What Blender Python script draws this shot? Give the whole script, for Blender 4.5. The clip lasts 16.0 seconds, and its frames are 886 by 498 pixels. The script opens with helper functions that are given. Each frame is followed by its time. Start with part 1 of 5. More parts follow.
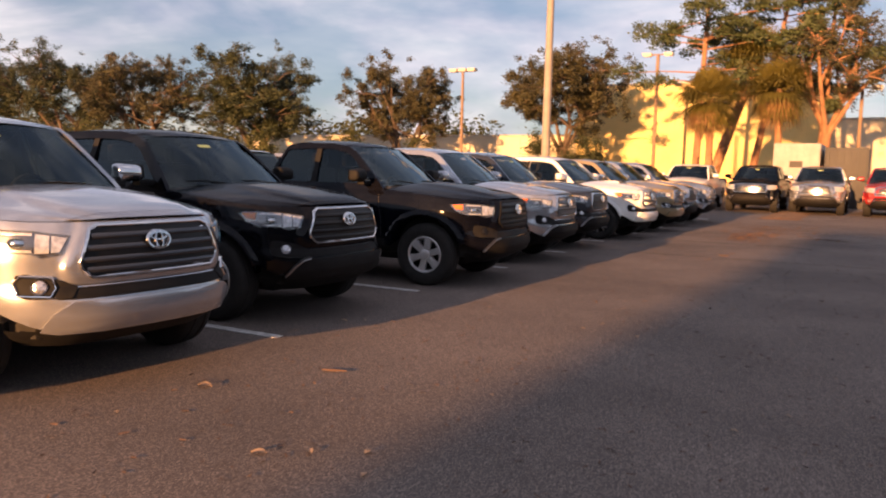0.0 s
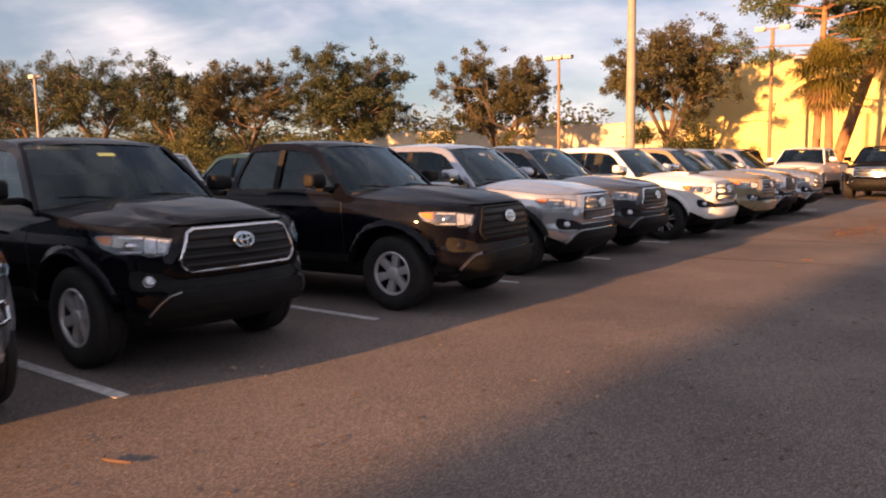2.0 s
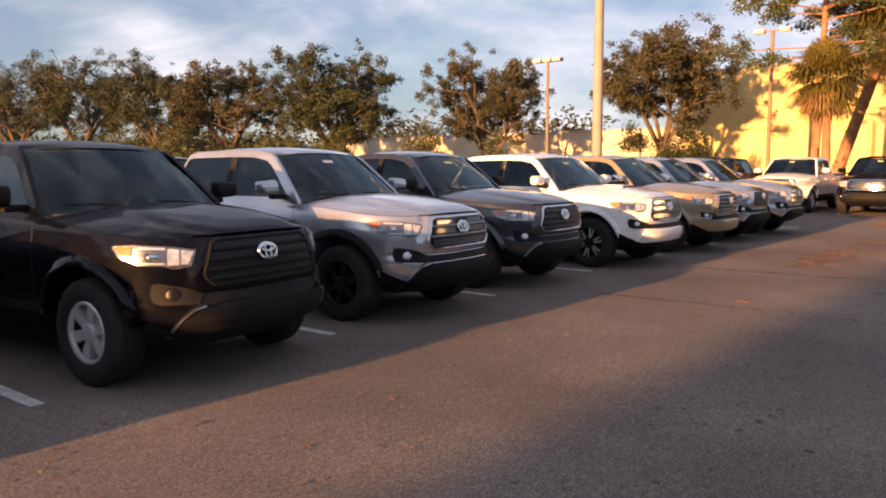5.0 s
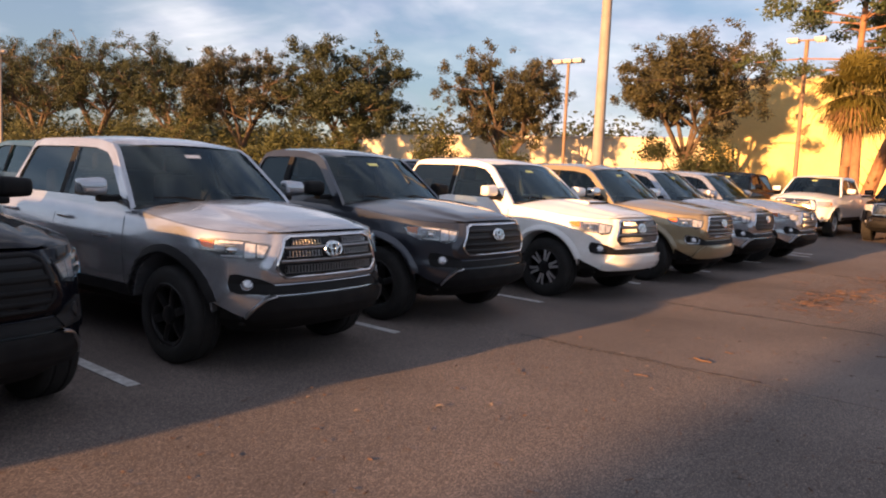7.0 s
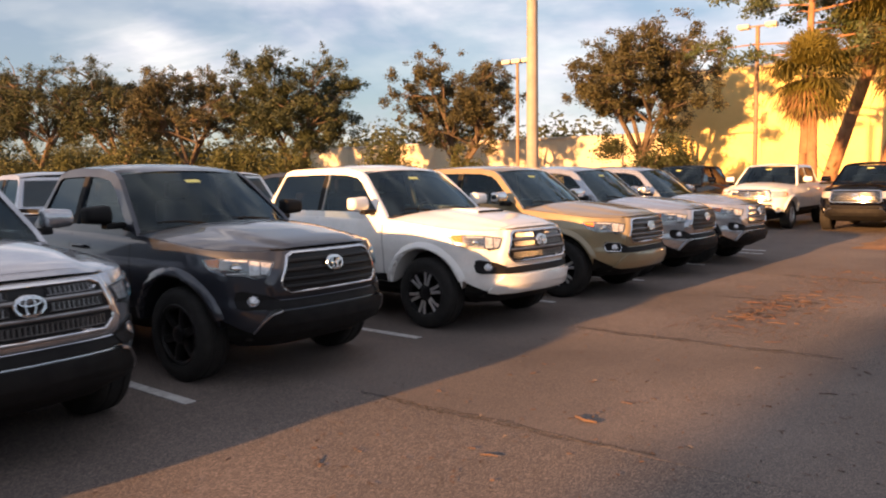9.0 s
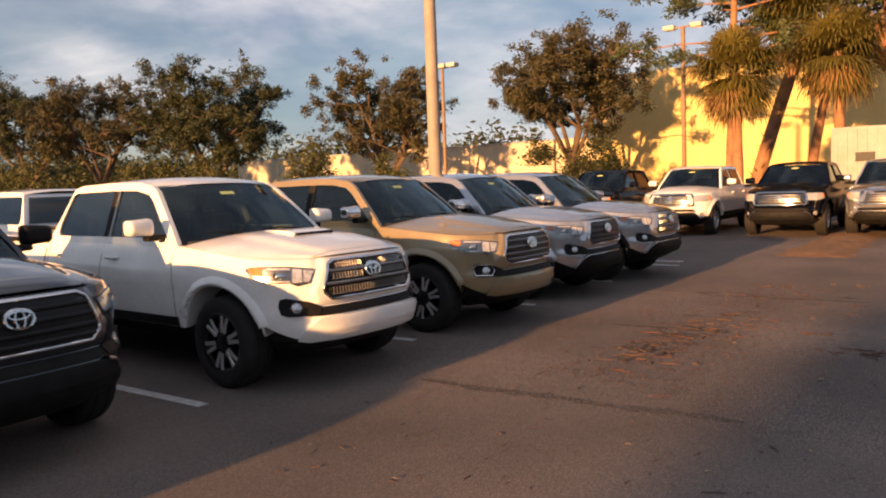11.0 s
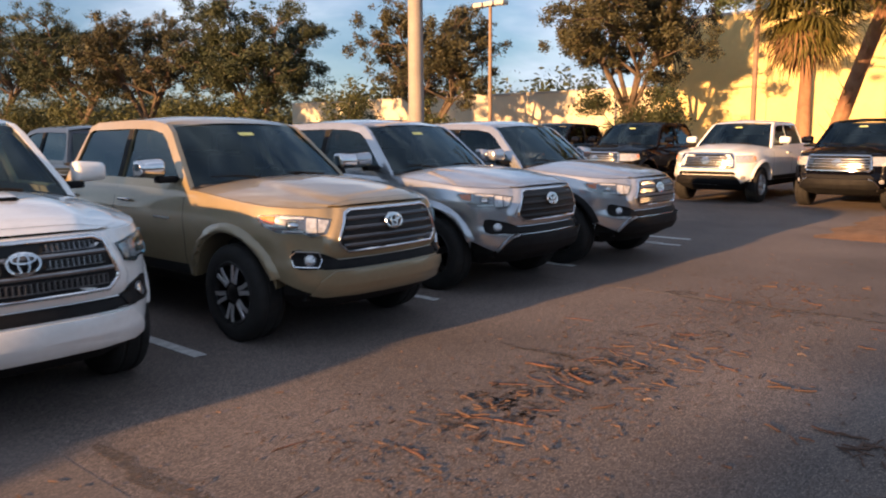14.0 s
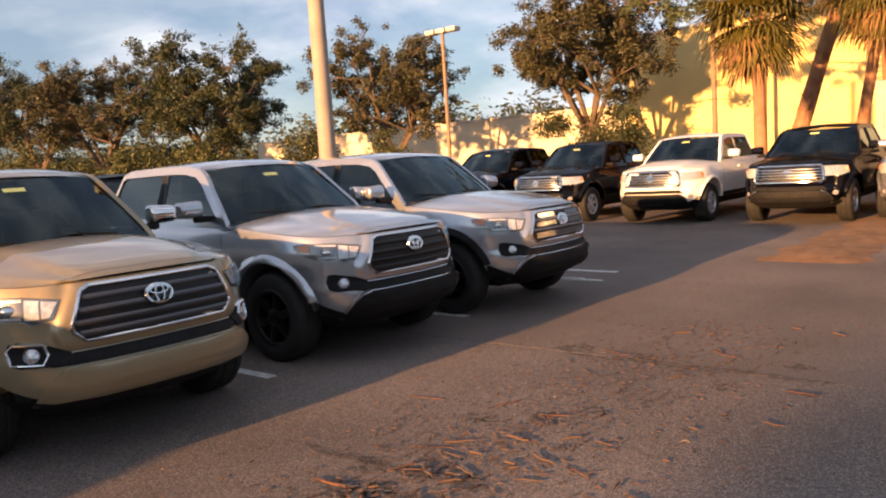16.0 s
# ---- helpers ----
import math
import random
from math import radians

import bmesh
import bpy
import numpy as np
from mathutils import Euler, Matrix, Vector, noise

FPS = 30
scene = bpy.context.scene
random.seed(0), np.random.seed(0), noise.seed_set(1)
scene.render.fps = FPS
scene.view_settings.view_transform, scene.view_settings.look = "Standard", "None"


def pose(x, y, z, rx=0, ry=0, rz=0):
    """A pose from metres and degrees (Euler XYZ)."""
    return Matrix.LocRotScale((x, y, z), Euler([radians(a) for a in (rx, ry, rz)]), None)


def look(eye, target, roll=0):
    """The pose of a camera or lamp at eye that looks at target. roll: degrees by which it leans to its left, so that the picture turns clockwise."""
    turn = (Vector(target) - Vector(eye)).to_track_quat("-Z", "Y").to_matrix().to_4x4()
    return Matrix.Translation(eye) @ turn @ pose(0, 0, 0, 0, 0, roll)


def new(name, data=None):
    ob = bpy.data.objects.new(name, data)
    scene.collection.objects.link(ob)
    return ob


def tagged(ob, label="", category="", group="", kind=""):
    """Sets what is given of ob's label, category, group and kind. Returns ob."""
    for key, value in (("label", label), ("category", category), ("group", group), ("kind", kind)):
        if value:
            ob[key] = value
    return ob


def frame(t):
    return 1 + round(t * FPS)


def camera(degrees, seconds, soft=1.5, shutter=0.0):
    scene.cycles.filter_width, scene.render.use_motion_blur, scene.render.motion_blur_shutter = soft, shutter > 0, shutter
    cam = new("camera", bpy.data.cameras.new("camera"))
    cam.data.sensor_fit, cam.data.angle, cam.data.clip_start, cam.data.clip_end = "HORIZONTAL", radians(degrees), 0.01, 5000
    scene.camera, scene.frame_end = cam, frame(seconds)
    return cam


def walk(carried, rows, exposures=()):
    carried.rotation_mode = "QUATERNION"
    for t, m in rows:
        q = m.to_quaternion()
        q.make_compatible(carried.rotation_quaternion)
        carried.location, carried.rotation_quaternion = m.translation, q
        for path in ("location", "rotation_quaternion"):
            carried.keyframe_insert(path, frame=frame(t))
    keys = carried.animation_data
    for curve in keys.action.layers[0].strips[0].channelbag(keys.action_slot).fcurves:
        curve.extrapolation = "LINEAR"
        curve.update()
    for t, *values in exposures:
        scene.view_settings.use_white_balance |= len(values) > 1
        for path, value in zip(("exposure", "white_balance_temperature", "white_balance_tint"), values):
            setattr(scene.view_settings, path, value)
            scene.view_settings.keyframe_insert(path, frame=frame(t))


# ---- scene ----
EXPOSURES = [(0.0, 1.55, 7050, 18), (1.5, 1.70, 7350, 18), (2.5, 1.84, 7350, 18), (4.2, 1.8, 7100, 17), (6.5, 1.67, 6600, 11), (8.0, 1.86, 6900, 11), (9.0, 1.88, 7200, 11), (10.2, 1.42, 7100, 11), (12.3, 1.36, 6300, 7), (13.0, 1.03, 5350, 2), (13.5, 1.2, 5300, 2), (14.0, 1.66, 5900, 4), (15.0, 1.84, 6500, 8), (16.0, 1.85, 6750, 9)]
cam = camera(59.3, 16.0, soft=2.0, shutter=0.3)
PATH = [
    (0, (0.404, 0.066, 1.428), (-0.566, 1.804, 1.225), 1.3),
    (0.5, (0.543, 0.664, 1.432), (-0.544, 2.333, 1.248), 2.7),
    (1, (0.699, 1.226, 1.473), (-0.47, 2.835, 1.267), 0.5),
    (1.5, (0.771, 1.832, 1.487), (-0.467, 3.383, 1.243), -0.2),
    (2, (0.836, 2.38, 1.501), (-0.389, 3.946, 1.281), -0.8),
    (2.5, (0.927, 2.924, 1.507), (-0.264, 4.519, 1.31), -0.2),
    (3, (0.925, 3.47, 1.499), (-0.292, 5.042, 1.279), 0.3),
    (3.5, (0.959, 4.009, 1.527), (-0.233, 5.598, 1.291), -2.6),
    (4, (0.971, 4.554, 1.537), (-0.249, 6.123, 1.318), -1.6),
    (4.2, (0.993, 4.761, 1.528), (-0.242, 6.324, 1.342), -0.8),
    (6.3, (0.744, 7.137, 1.563), (-0.508, 8.676, 1.308), 1.9),
    (6.5, (0.74, 7.356, 1.576), (-0.528, 8.886, 1.341), 3.2),
    (7, (0.758, 7.892, 1.626), (-0.546, 9.393, 1.417), 2.6),
    (7.5, (0.746, 8.462, 1.631), (-0.584, 9.935, 1.382), 1.8),
    (8, (0.676, 9.032, 1.629), (-0.673, 10.49, 1.394), 0.7),
    (8.5, (0.626, 9.578, 1.632), (-0.666, 11.092, 1.438), -1.3),
    (9, (0.53, 10.121, 1.625), (-0.732, 11.661, 1.441), -0.7),
    (9.5, (0.448, 10.679, 1.636), (-0.73, 12.284, 1.441), -2.3),
    (10, (0.409, 11.238, 1.646), (-0.741, 12.866, 1.486), -2.5),
    (10.2, (0.341, 11.44, 1.635), (-0.805, 13.07, 1.465), -2.3),
    (12.3, (0.3, 13.837, 1.61), (-0.928, 15.409, 1.455), -0.9),
    (12.5, (0.296, 14.061, 1.619), (-0.966, 15.601, 1.427), -0.3),
    (13, (0.279, 14.594, 1.597), (-1.001, 16.112, 1.355), 0.4),
    (13.5, (0.341, 15.132, 1.586), (-1.004, 16.597, 1.374), -0.5),
    (14, (0.34, 15.691, 1.602), (-0.962, 17.181, 1.311), -0.3),
    (14.5, (0.316, 16.231, 1.617), (-0.989, 17.723, 1.351), -2.2),
    (15, (0.386, 16.758, 1.614), (-0.928, 18.242, 1.344), -1.9),
    (15.5, (0.337, 17.226, 1.596), (-0.963, 18.731, 1.382), -2.3),
    (16, (0.398, 17.559, 1.608), (-0.887, 19.076, 1.39), -3.7),
]
walk(cam, [(t, look(eye, target, roll)) for t, eye, target, roll in PATH], EXPOSURES)

# ---------------------------------------------------------------- light
SUN_UP, SUN_TURN = 8.3, 2.2
world = bpy.data.worlds.new("sky")
scene.world = world
world.use_nodes = True
wn, wl = world.node_tree.nodes, world.node_tree.links
wn.clear()
sky = wn.new("ShaderNodeTexSky")
sky.sky_type = "NISHITA"
sky.sun_disc = False
sky.sun_elevation = radians(SUN_UP)
sky.sun_rotation = radians(180 + SUN_TURN)
sky.air_density, sky.dust_density, sky.ozone_density = 1.0, 0.6, 3.0
coord = wn.new("ShaderNodeTexCoord")
stretch = wn.new("ShaderNodeMapping")
stretch.inputs["Scale"].default_value = (1.7, 1.7, 4.6)
stretch.inputs["Location"].default_value = (0.35, 0.1, 0.2)
cloud = wn.new("ShaderNodeTexNoise")
cloud.inputs["Scale"].default_value = 1.7
cloud.inputs["Detail"].default_value = 7.0
cloud.inputs["Roughness"].default_value = 0.58
cloud.inputs["Distortion"].default_value = 0.4
ramp = wn.new("ShaderNodeValToRGB")
ramp.color_ramp.elements[0].position, ramp.color_ramp.elements[1].position = 0.46, 0.66
ramp.color_ramp.elements[0].color = (0.34, 0.34, 0.34, 1)
ramp.color_ramp.elements[1].color = (0.85, 0.85, 0.85, 1)
tone = wn.new("ShaderNodeTexNoise")
tone.inputs["Scale"].default_value = 3.5
tone.inputs["Detail"].default_value = 4.0
tone_ramp = wn.new("ShaderNodeValToRGB")
tone_ramp.color_ramp.elements[0].color = (3.9, 4.2, 5.6, 1)
tone_ramp.color_ramp.elements[1].color = (8.5, 8.2, 8.7, 1)
tone_ramp.color_ramp.elements[0].position, tone_ramp.color_ramp.elements[1].position = 0.38, 0.68
mix = wn.new("ShaderNodeMix")
mix.data_type = "RGBA"
back = wn.new("ShaderNodeBackground")
back.inputs["Strength"].default_value = 0.047
out = wn.new("ShaderNodeOutputWorld")
wl.new(coord.outputs["Generated"], stretch.inputs["Vector"])
wl.new(stretch.outputs["Vector"], cloud.inputs["Vector"])
wl.new(stretch.outputs["Vector"], tone.inputs["Vector"])
wl.new(cloud.outputs["Fac"], ramp.inputs["Fac"])
wl.new(tone.outputs["Fac"], tone_ramp.inputs["Fac"])
wl.new(ramp.outputs["Color"], mix.inputs["Factor"])
wl.new(sky.outputs["Color"], mix.inputs["A"])
wl.new(tone_ramp.outputs["Color"], mix.inputs["B"])
wl.new(mix.outputs["Result"], back.inputs["Color"])
wl.new(back.outputs["Background"], out.inputs["Surface"])

lamp = bpy.data.lights.new("sun", "SUN")
lamp.energy, lamp.angle, lamp.color = 5.0, radians(0.7), (1.0, 0.50, 0.20)
sun = new("sun", lamp)
sun.matrix_world = look((0, -80, 60), (math.cos(radians(SUN_UP)) * math.sin(radians(SUN_TURN)), -80 + math.cos(radians(SUN_UP)) * math.cos(radians(SUN_TURN)), 60 - math.sin(radians(SUN_UP))))


# ---------------------------------------------------------------- materials
def material(name, color, rough=0.5, metal=0.0, coat=0.0, second=None, scale=6.0, bump=0.0, bump_scale=40.0, alpha=1.0, island=0.0, spec=0.5):
    """A node material: two tones mixed by noise at two scales, with fine relief."""
    mat = bpy.data.materials.new(name)
    mat.use_nodes = True
    n, l = mat.node_tree.nodes, mat.node_tree.links
    p = n["Principled BSDF"]
    p.inputs["Roughness"].default_value = rough
    p.inputs["Metallic"].default_value = metal
    p.inputs["Coat Weight"].default_value = coat
    p.inputs["Coat Roughness"].default_value = 0.04
    p.inputs["Specular IOR Level"].default_value = spec
    p.inputs["Alpha"].default_value = alpha
    p.inputs["Base Color"].default_value = (*color, 1)
    tc = n.new("ShaderNodeTexCoord")
    if second:
        a, b = n.new("ShaderNodeTexNoise"), n.new("ShaderNodeTexNoise")
        a.inputs["Scale"].default_value, b.inputs["Scale"].default_value = scale, scale * 9
        a.inputs["Detail"].default_value = b.inputs["Detail"].default_value = 4.0
        l.new(tc.outputs["Object"], a.inputs["Vector"])
        l.new(tc.outputs["Object"], b.inputs["Vector"])
        add = n.new("ShaderNodeMath")
        add.operation = "MULTIPLY_ADD"
        add.inputs[1].default_value = 0.45
        l.new(b.outputs["Fac"], add.inputs[0])
        sub = n.new("ShaderNodeMath")
        sub.operation = "SUBTRACT"
        sub.inputs[1].default_value = 0.22
        l.new(a.outputs["Fac"], sub.inputs[0])
        l.new(sub.outputs[0], add.inputs[2])
        r = n.new("ShaderNodeValToRGB")
        r.color_ramp.elements[0].position, r.color_ramp.elements[1].position = 0.34, 0.66
        r.color_ramp.elements[0].color, r.color_ramp.elements[1].color = (*color, 1), (*second, 1)
        if island:
            g = n.new("ShaderNodeNewGeometry")
            mm = n.new("ShaderNodeMath")
            mm.operation = "MULTIPLY_ADD"
            mm.inputs[1].default_value = island
            l.new(g.outputs["Random Per Island"], mm.inputs[0])
            l.new(add.outputs[0], mm.inputs[2])
            l.new(mm.outputs[0], r.inputs["Fac"])
        else:
            l.new(add.outputs[0], r.inputs["Fac"])
        l.new(r.outputs["Color"], p.inputs["Base Color"])
    if bump:
        c = n.new("ShaderNodeTexNoise")
        c.inputs["Scale"].default_value, c.inputs["Detail"].default_value = bump_scale, 5.0
        l.new(tc.outputs["Object"], c.inputs["Vector"])
        k = n.new("ShaderNodeBump")
        k.inputs["Strength"].default_value = bump
        k.inputs["Distance"].default_value = 0.02
        l.new(c.outputs["Fac"], k.inputs["Height"])
        l.new(k.outputs["Normal"], p.inputs["Normal"])
    return mat


def paint(name, color, metal, rough=0.32, spec=0.4, coat=1.0):
    """Clear-coated car paint with fine flake and a film of dust."""
    mat = material(name, color, rough, metal, coat, tuple(c * 1.12 + 0.002 for c in color), 3.0, spec=spec)
    return mat


def glass(name, tint, rough=0.02, ior=1.52):
    """Tinted pane: sees through darkly, mirrors by Fresnel."""
    mat = bpy.data.materials.new(name)
    mat.use_nodes = True
    n, l = mat.node_tree.nodes, mat.node_tree.links
    n.clear()
    o, m, t, g, f = (n.new("ShaderNode" + k) for k in ("OutputMaterial", "MixShader", "BsdfTransparent", "BsdfGlossy", "Fresnel"))
    t.inputs["Color"].default_value = (*tint, 1)
    g.inputs["Roughness"].default_value = rough
    g.inputs["Color"].default_value = (0.78, 0.95, 1.0, 1)
    f.inputs["IOR"].default_value = ior
    l.new(f.outputs[0], m.inputs[0])
    l.new(t.outputs[0], m.inputs[1])
    l.new(g.outputs[0], m.inputs[2])
    l.new(m.outputs[0], o.inputs["Surface"])
    return mat


SILVER = paint("silver_paint", (0.43, 0.45, 0.485), 0.75, 0.22)
BLACK = paint("black_paint", (0.0012, 0.0015, 0.0034), 0.0, 0.5, 0.02, 0.42)
NAVY = paint("dark_paint", (0.0012, 0.0016, 0.0044), 0.0, 0.5, 0.02, 0.42)
GREY = paint("graphite_paint", (0.028, 0.032, 0.043), 0.5)
WHITE = paint("white_paint", (0.78, 0.78, 0.76), 0.0)
TAN = paint("sand_paint", (0.262, 0.212, 0.128), 0.3)
GREEN = paint("green_paint", (0.010, 0.035, 0.030), 0.3)
RED = paint("red_paint", (0.30, 0.012, 0.010), 0.2)
PLASTIC = material("black_plastic", (0.007, 0.007, 0.008), 0.65, second=(0.012, 0.012, 0.012), scale=9, bump=0.1, bump_scale=300, spec=0.18)
UNDER = material("underbody", (0.008, 0.008, 0.008), 0.9, second=(0.02, 0.018, 0.016), scale=5)
RUBBER = material("tyre_rubber", (0.006, 0.006, 0.006), 0.8, second=(0.015, 0.014, 0.013), scale=12, bump=0.3, bump_scale=90)
BAR_GREY = material("grille_bar_grey", (0.075, 0.08, 0.09), 0.22, 0.6)
GRILLE_BLACK = material("grille_black", (0.006, 0.006, 0.007), 0.4, spec=0.3)
CHROME = material("chrome", (0.72, 0.72, 0.73), 0.08, 1.0)
SOFT_CHROME = material("worn_chrome", (0.75, 0.74, 0.72), 0.16, 1.0)
SMOKED = material("smoked_chrome", (0.20, 0.20, 0.21), 0.18, 0.9)
GRILLE_GREY = material("grille_grey", (0.30, 0.30, 0.31), 0.3, 0.8, second=(0.22, 0.22, 0.225), scale=9)
DULL_CHROME = material("satin_metal", (0.45, 0.45, 0.46), 0.3, 1.0)
ALLOY = material("alloy", (0.66, 0.66, 0.66), 0.26, 0.5, second=(0.55, 0.55, 0.56), scale=8)
MACHINED = material("machined_edge", (0.66, 0.66, 0.67), 0.28, 0.7)
BLACK_ALLOY = material("black_alloy", (0.012, 0.012, 0.013), 0.3, 0.3)
GLASS = glass("tinted_glass", (0.30, 0.34, 0.34), ior=1.52)
DARK_GLASS = glass("privacy_glass", (0.20, 0.21, 0.21), ior=1.6)
LENS = glass("lamp_lens", (0.92, 0.92, 0.93))
AMBER = material("amber_lens", (0.80, 0.20, 0.02), 0.15, coat=0.8)
REFLECTOR = material("lamp_reflector", (0.82, 0.82, 0.84), 0.22, 0.6, second=(0.50, 0.50, 0.52), scale=34)
LAMP_BOWL = material("lamp_bowl", (0.16, 0.16, 0.17), 0.2, 0.85, second=(0.30, 0.30, 0.31), scale=22)
FOG_GLASS = material("fog_lamp_glass", (0.72, 0.72, 0.72), 0.15, 0.7, second=(0.30, 0.30, 0.32), scale=45, coat=1.0)
CABIN = material("cabin_trim", (0.03, 0.028, 0.027), 0.8, second=(0.05, 0.047, 0.045), scale=7)
STICKER = material("yellow_sticker", (0.55, 0.62, 0.20), 0.6, second=(0.6, 0.66, 0.3), scale=20)
STICKER_WHITE = material("white_sticker", (0.7, 0.72, 0.72), 0.6, second=(0.62, 0.64, 0.65), scale=20)
LINE = material("line_paint", (0.62, 0.62, 0.60), 0.7, second=(0.38, 0.37, 0.36), scale=14, bump=0.3, bump_scale=150)
CONCRETE_POLE = material("grey_pole", (0.30, 0.27, 0.24), 0.7, second=(0.24, 0.22, 0.20), scale=3, bump=0.1)
RUST_POLE = material("brown_pole", (0.20, 0.13, 0.09), 0.7, second=(0.26, 0.18, 0.12), scale=3)
LAMP_HEAD = material("lamp_housing", (0.55, 0.52, 0.45), 0.5, second=(0.48, 0.45, 0.40), scale=4)
STUCCO = material("cream_stucco", (0.74, 0.58, 0.25), 0.85, second=(0.68, 0.52, 0.215), scale=0.5, bump=0.15, bump_scale=20)
STUCCO_GREY = material("pale_stucco", (0.66, 0.58, 0.42), 0.85, second=(0.58, 0.52, 0.38), scale=0.4, bump=0.15, bump_scale=20)
ROOF = material("roof_edge", (0.45, 0.42, 0.36), 0.7, second=(0.38, 0.36, 0.30), scale=1)
BRICK_WALL = material("grey_block", (0.13, 0.135, 0.14), 0.9, second=(0.17, 0.172, 0.175), scale=1.5, bump=0.3, bump_scale=12)
GREY_STEEL = material("grey_steel", (0.34, 0.34, 0.33), 0.6, second=(0.28, 0.27, 0.26), scale=2)
DARK_WALL = material("dark_panel", (0.02, 0.02, 0.022), 0.6, second=(0.03, 0.03, 0.03), scale=2)
BARK = material("oak_bark", (0.075, 0.053, 0.037), 0.9, second=(0.13, 0.096, 0.07), scale=3, bump=0.6, bump_scale=18)
PINE_BARK = material("pine_bark", (0.24, 0.12, 0.065), 0.9, second=(0.32, 0.18, 0.10), scale=3, bump=0.6, bump_scale=14)
LEAF = material("oak_leaves", (0.010, 0.019, 0.006), 0.65, second=(0.030, 0.039, 0.011), scale=0.5, island=0.5)
LEAF_WARM = material("rusty_leaves", (0.013, 0.021, 0.008), 0.65, second=(0.050, 0.047, 0.018), scale=0.5, island=0.5)
BUSH = material("bush_leaves", (0.014, 0.026, 0.006), 0.65, second=(0.055, 0.062, 0.015), scale=0.6, island=0.5)
NEEDLE = material("pine_needles", (0.022, 0.040, 0.016), 0.6, second=(0.055, 0.075, 0.028), scale=0.8, island=0.4)
FROND = material("palm_leaf", (0.034, 0.048, 0.010), 0.6, second=(0.105, 0.090, 0.022), scale=0.8, island=0.5, spec=0.2)
DEAD_FROND = material("dry_palm_leaf", (0.13, 0.068, 0.025), 0.8, second=(0.22, 0.12, 0.05), scale=0.8, island=0.4)
DRY_LEAF = material("dry_leaf", (0.20, 0.12, 0.07), 0.8, second=(0.32, 0.22, 0.14), scale=9, island=0.5)
STRAW = material("pine_straw", (0.035, 0.024, 0.018), 0.9, second=(0.105, 0.062, 0.044), scale=9, island=0.5)
MULCH = material("mulch", (0.13, 0.065, 0.03), 0.95, second=(0.22, 0.12, 0.06), scale=5, bump=0.8, bump_scale=40)


def asphalt(name="asphalt", coarse=1.0):
    """Worn asphalt: pale stones in dark binder, broad patches, hairline wear."""
    mat = bpy.data.materials.new(name)
    mat.use_nodes = True
    n, l = mat.node_tree.nodes, mat.node_tree.links
    p = n["Principled BSDF"]
    p.inputs["Roughness"].default_value = 0.92
    p.inputs["Specular IOR Level"].default_value = 0.25
    tc = n.new("ShaderNodeTexCoord")

    def noise_at(scale, detail=4.0):
        k = n.new("ShaderNodeTexNoise")
        k.inputs["Scale"].default_value, k.inputs["Detail"].default_value = scale, detail
        l.new(tc.outputs["Object"], k.inputs["Vector"])
        return k.outputs["Fac"]

    stones = n.new("ShaderNodeTexVoronoi")
    stones.inputs["Scale"].default_value = 140.0
    l.new(tc.outputs["Object"], stones.inputs["Vector"])
    tone = n.new("ShaderNodeValToRGB")
    tone.color_ramp.elements[0].position, tone.color_ramp.elements[1].position = 0.3, 0.7
    tone.color_ramp.elements[0].color, tone.color_ramp.elements[1].color = (0.104, 0.089, 0.082, 1), (0.180, 0.152, 0.137, 1)
    l.new(noise_at(0.45, 8), tone.inputs["Fac"])
    grain = n.new("ShaderNodeValToRGB")
    grain.color_ramp.elements[0].position, grain.color_ramp.elements[1].position = 0.35, 0.72
    grain.color_ramp.elements[0].color, grain.color_ramp.elements[1].color = (0.72, 0.72, 0.72, 1), (1.38, 1.35, 1.33, 1)
    l.new(noise_at(85.0, 6), grain.inputs["Fac"])
    mul = n.new("ShaderNodeMix")
    mul.data_type, mul.blend_type = "RGBA", "MULTIPLY"
    mul.inputs["Factor"].default_value = 1.0
    l.new(tone.outputs["Color"], mul.inputs["A"])
    l.new(grain.outputs["Color"], mul.inputs["B"])
    speck = n.new("ShaderNodeValToRGB")
    lo, hi = 1 - 0.36 * coarse, 1 + 0.75 * coarse
    speck.color_ramp.elements[0].position, speck.color_ramp.elements[1].position = 0.25, 0.80
    speck.color_ramp.elements[0].color, speck.color_ramp.elements[1].color = (lo, lo, lo, 1), (hi, hi * 0.96, hi * 0.92, 1)
    mid = speck.color_ramp.elements.new(0.58)
    mid.color = (0.95, 0.95, 0.95, 1)
    l.new(stones.outputs["Color"], speck.inputs["Fac"])
    mul2 = n.new("ShaderNodeMix")
    mul2.data_type, mul2.blend_type = "RGBA", "MULTIPLY"
    mul2.inputs["Factor"].default_value = 1.0
    l.new(mul.outputs["Result"], mul2.inputs["A"])
    l.new(speck.outputs["Color"], mul2.inputs["B"])
    l.new(mul2.outputs["Result"], p.inputs["Base Color"])
    add = n.new("ShaderNodeMath")
    l.new(stones.outputs["Distance"], add.inputs[0])
    l.new(noise_at(260.0, 3), add.inputs[1])
    k = n.new("ShaderNodeBump")
    k.inputs["Strength"].default_value, k.inputs["Distance"].default_value = 0.22 * coarse, 0.003
    l.new(add.outputs[0], k.inputs["Height"])
    l.new(k.outputs["Normal"], p.inputs["Normal"])
    return mat


ASPHALT = asphalt()
ASPHALT_FINE = asphalt("smooth_asphalt", 0.5)

# ---------------------------------------------------------------- mesh helpers
MESHES = {}


def finish(ob, mat):
    if not ob.data.materials:
        ob.data.materials.append(mat)
    ob.material_slots[0].link = "OBJECT"
    ob.material_slots[0].material = mat
    return ob


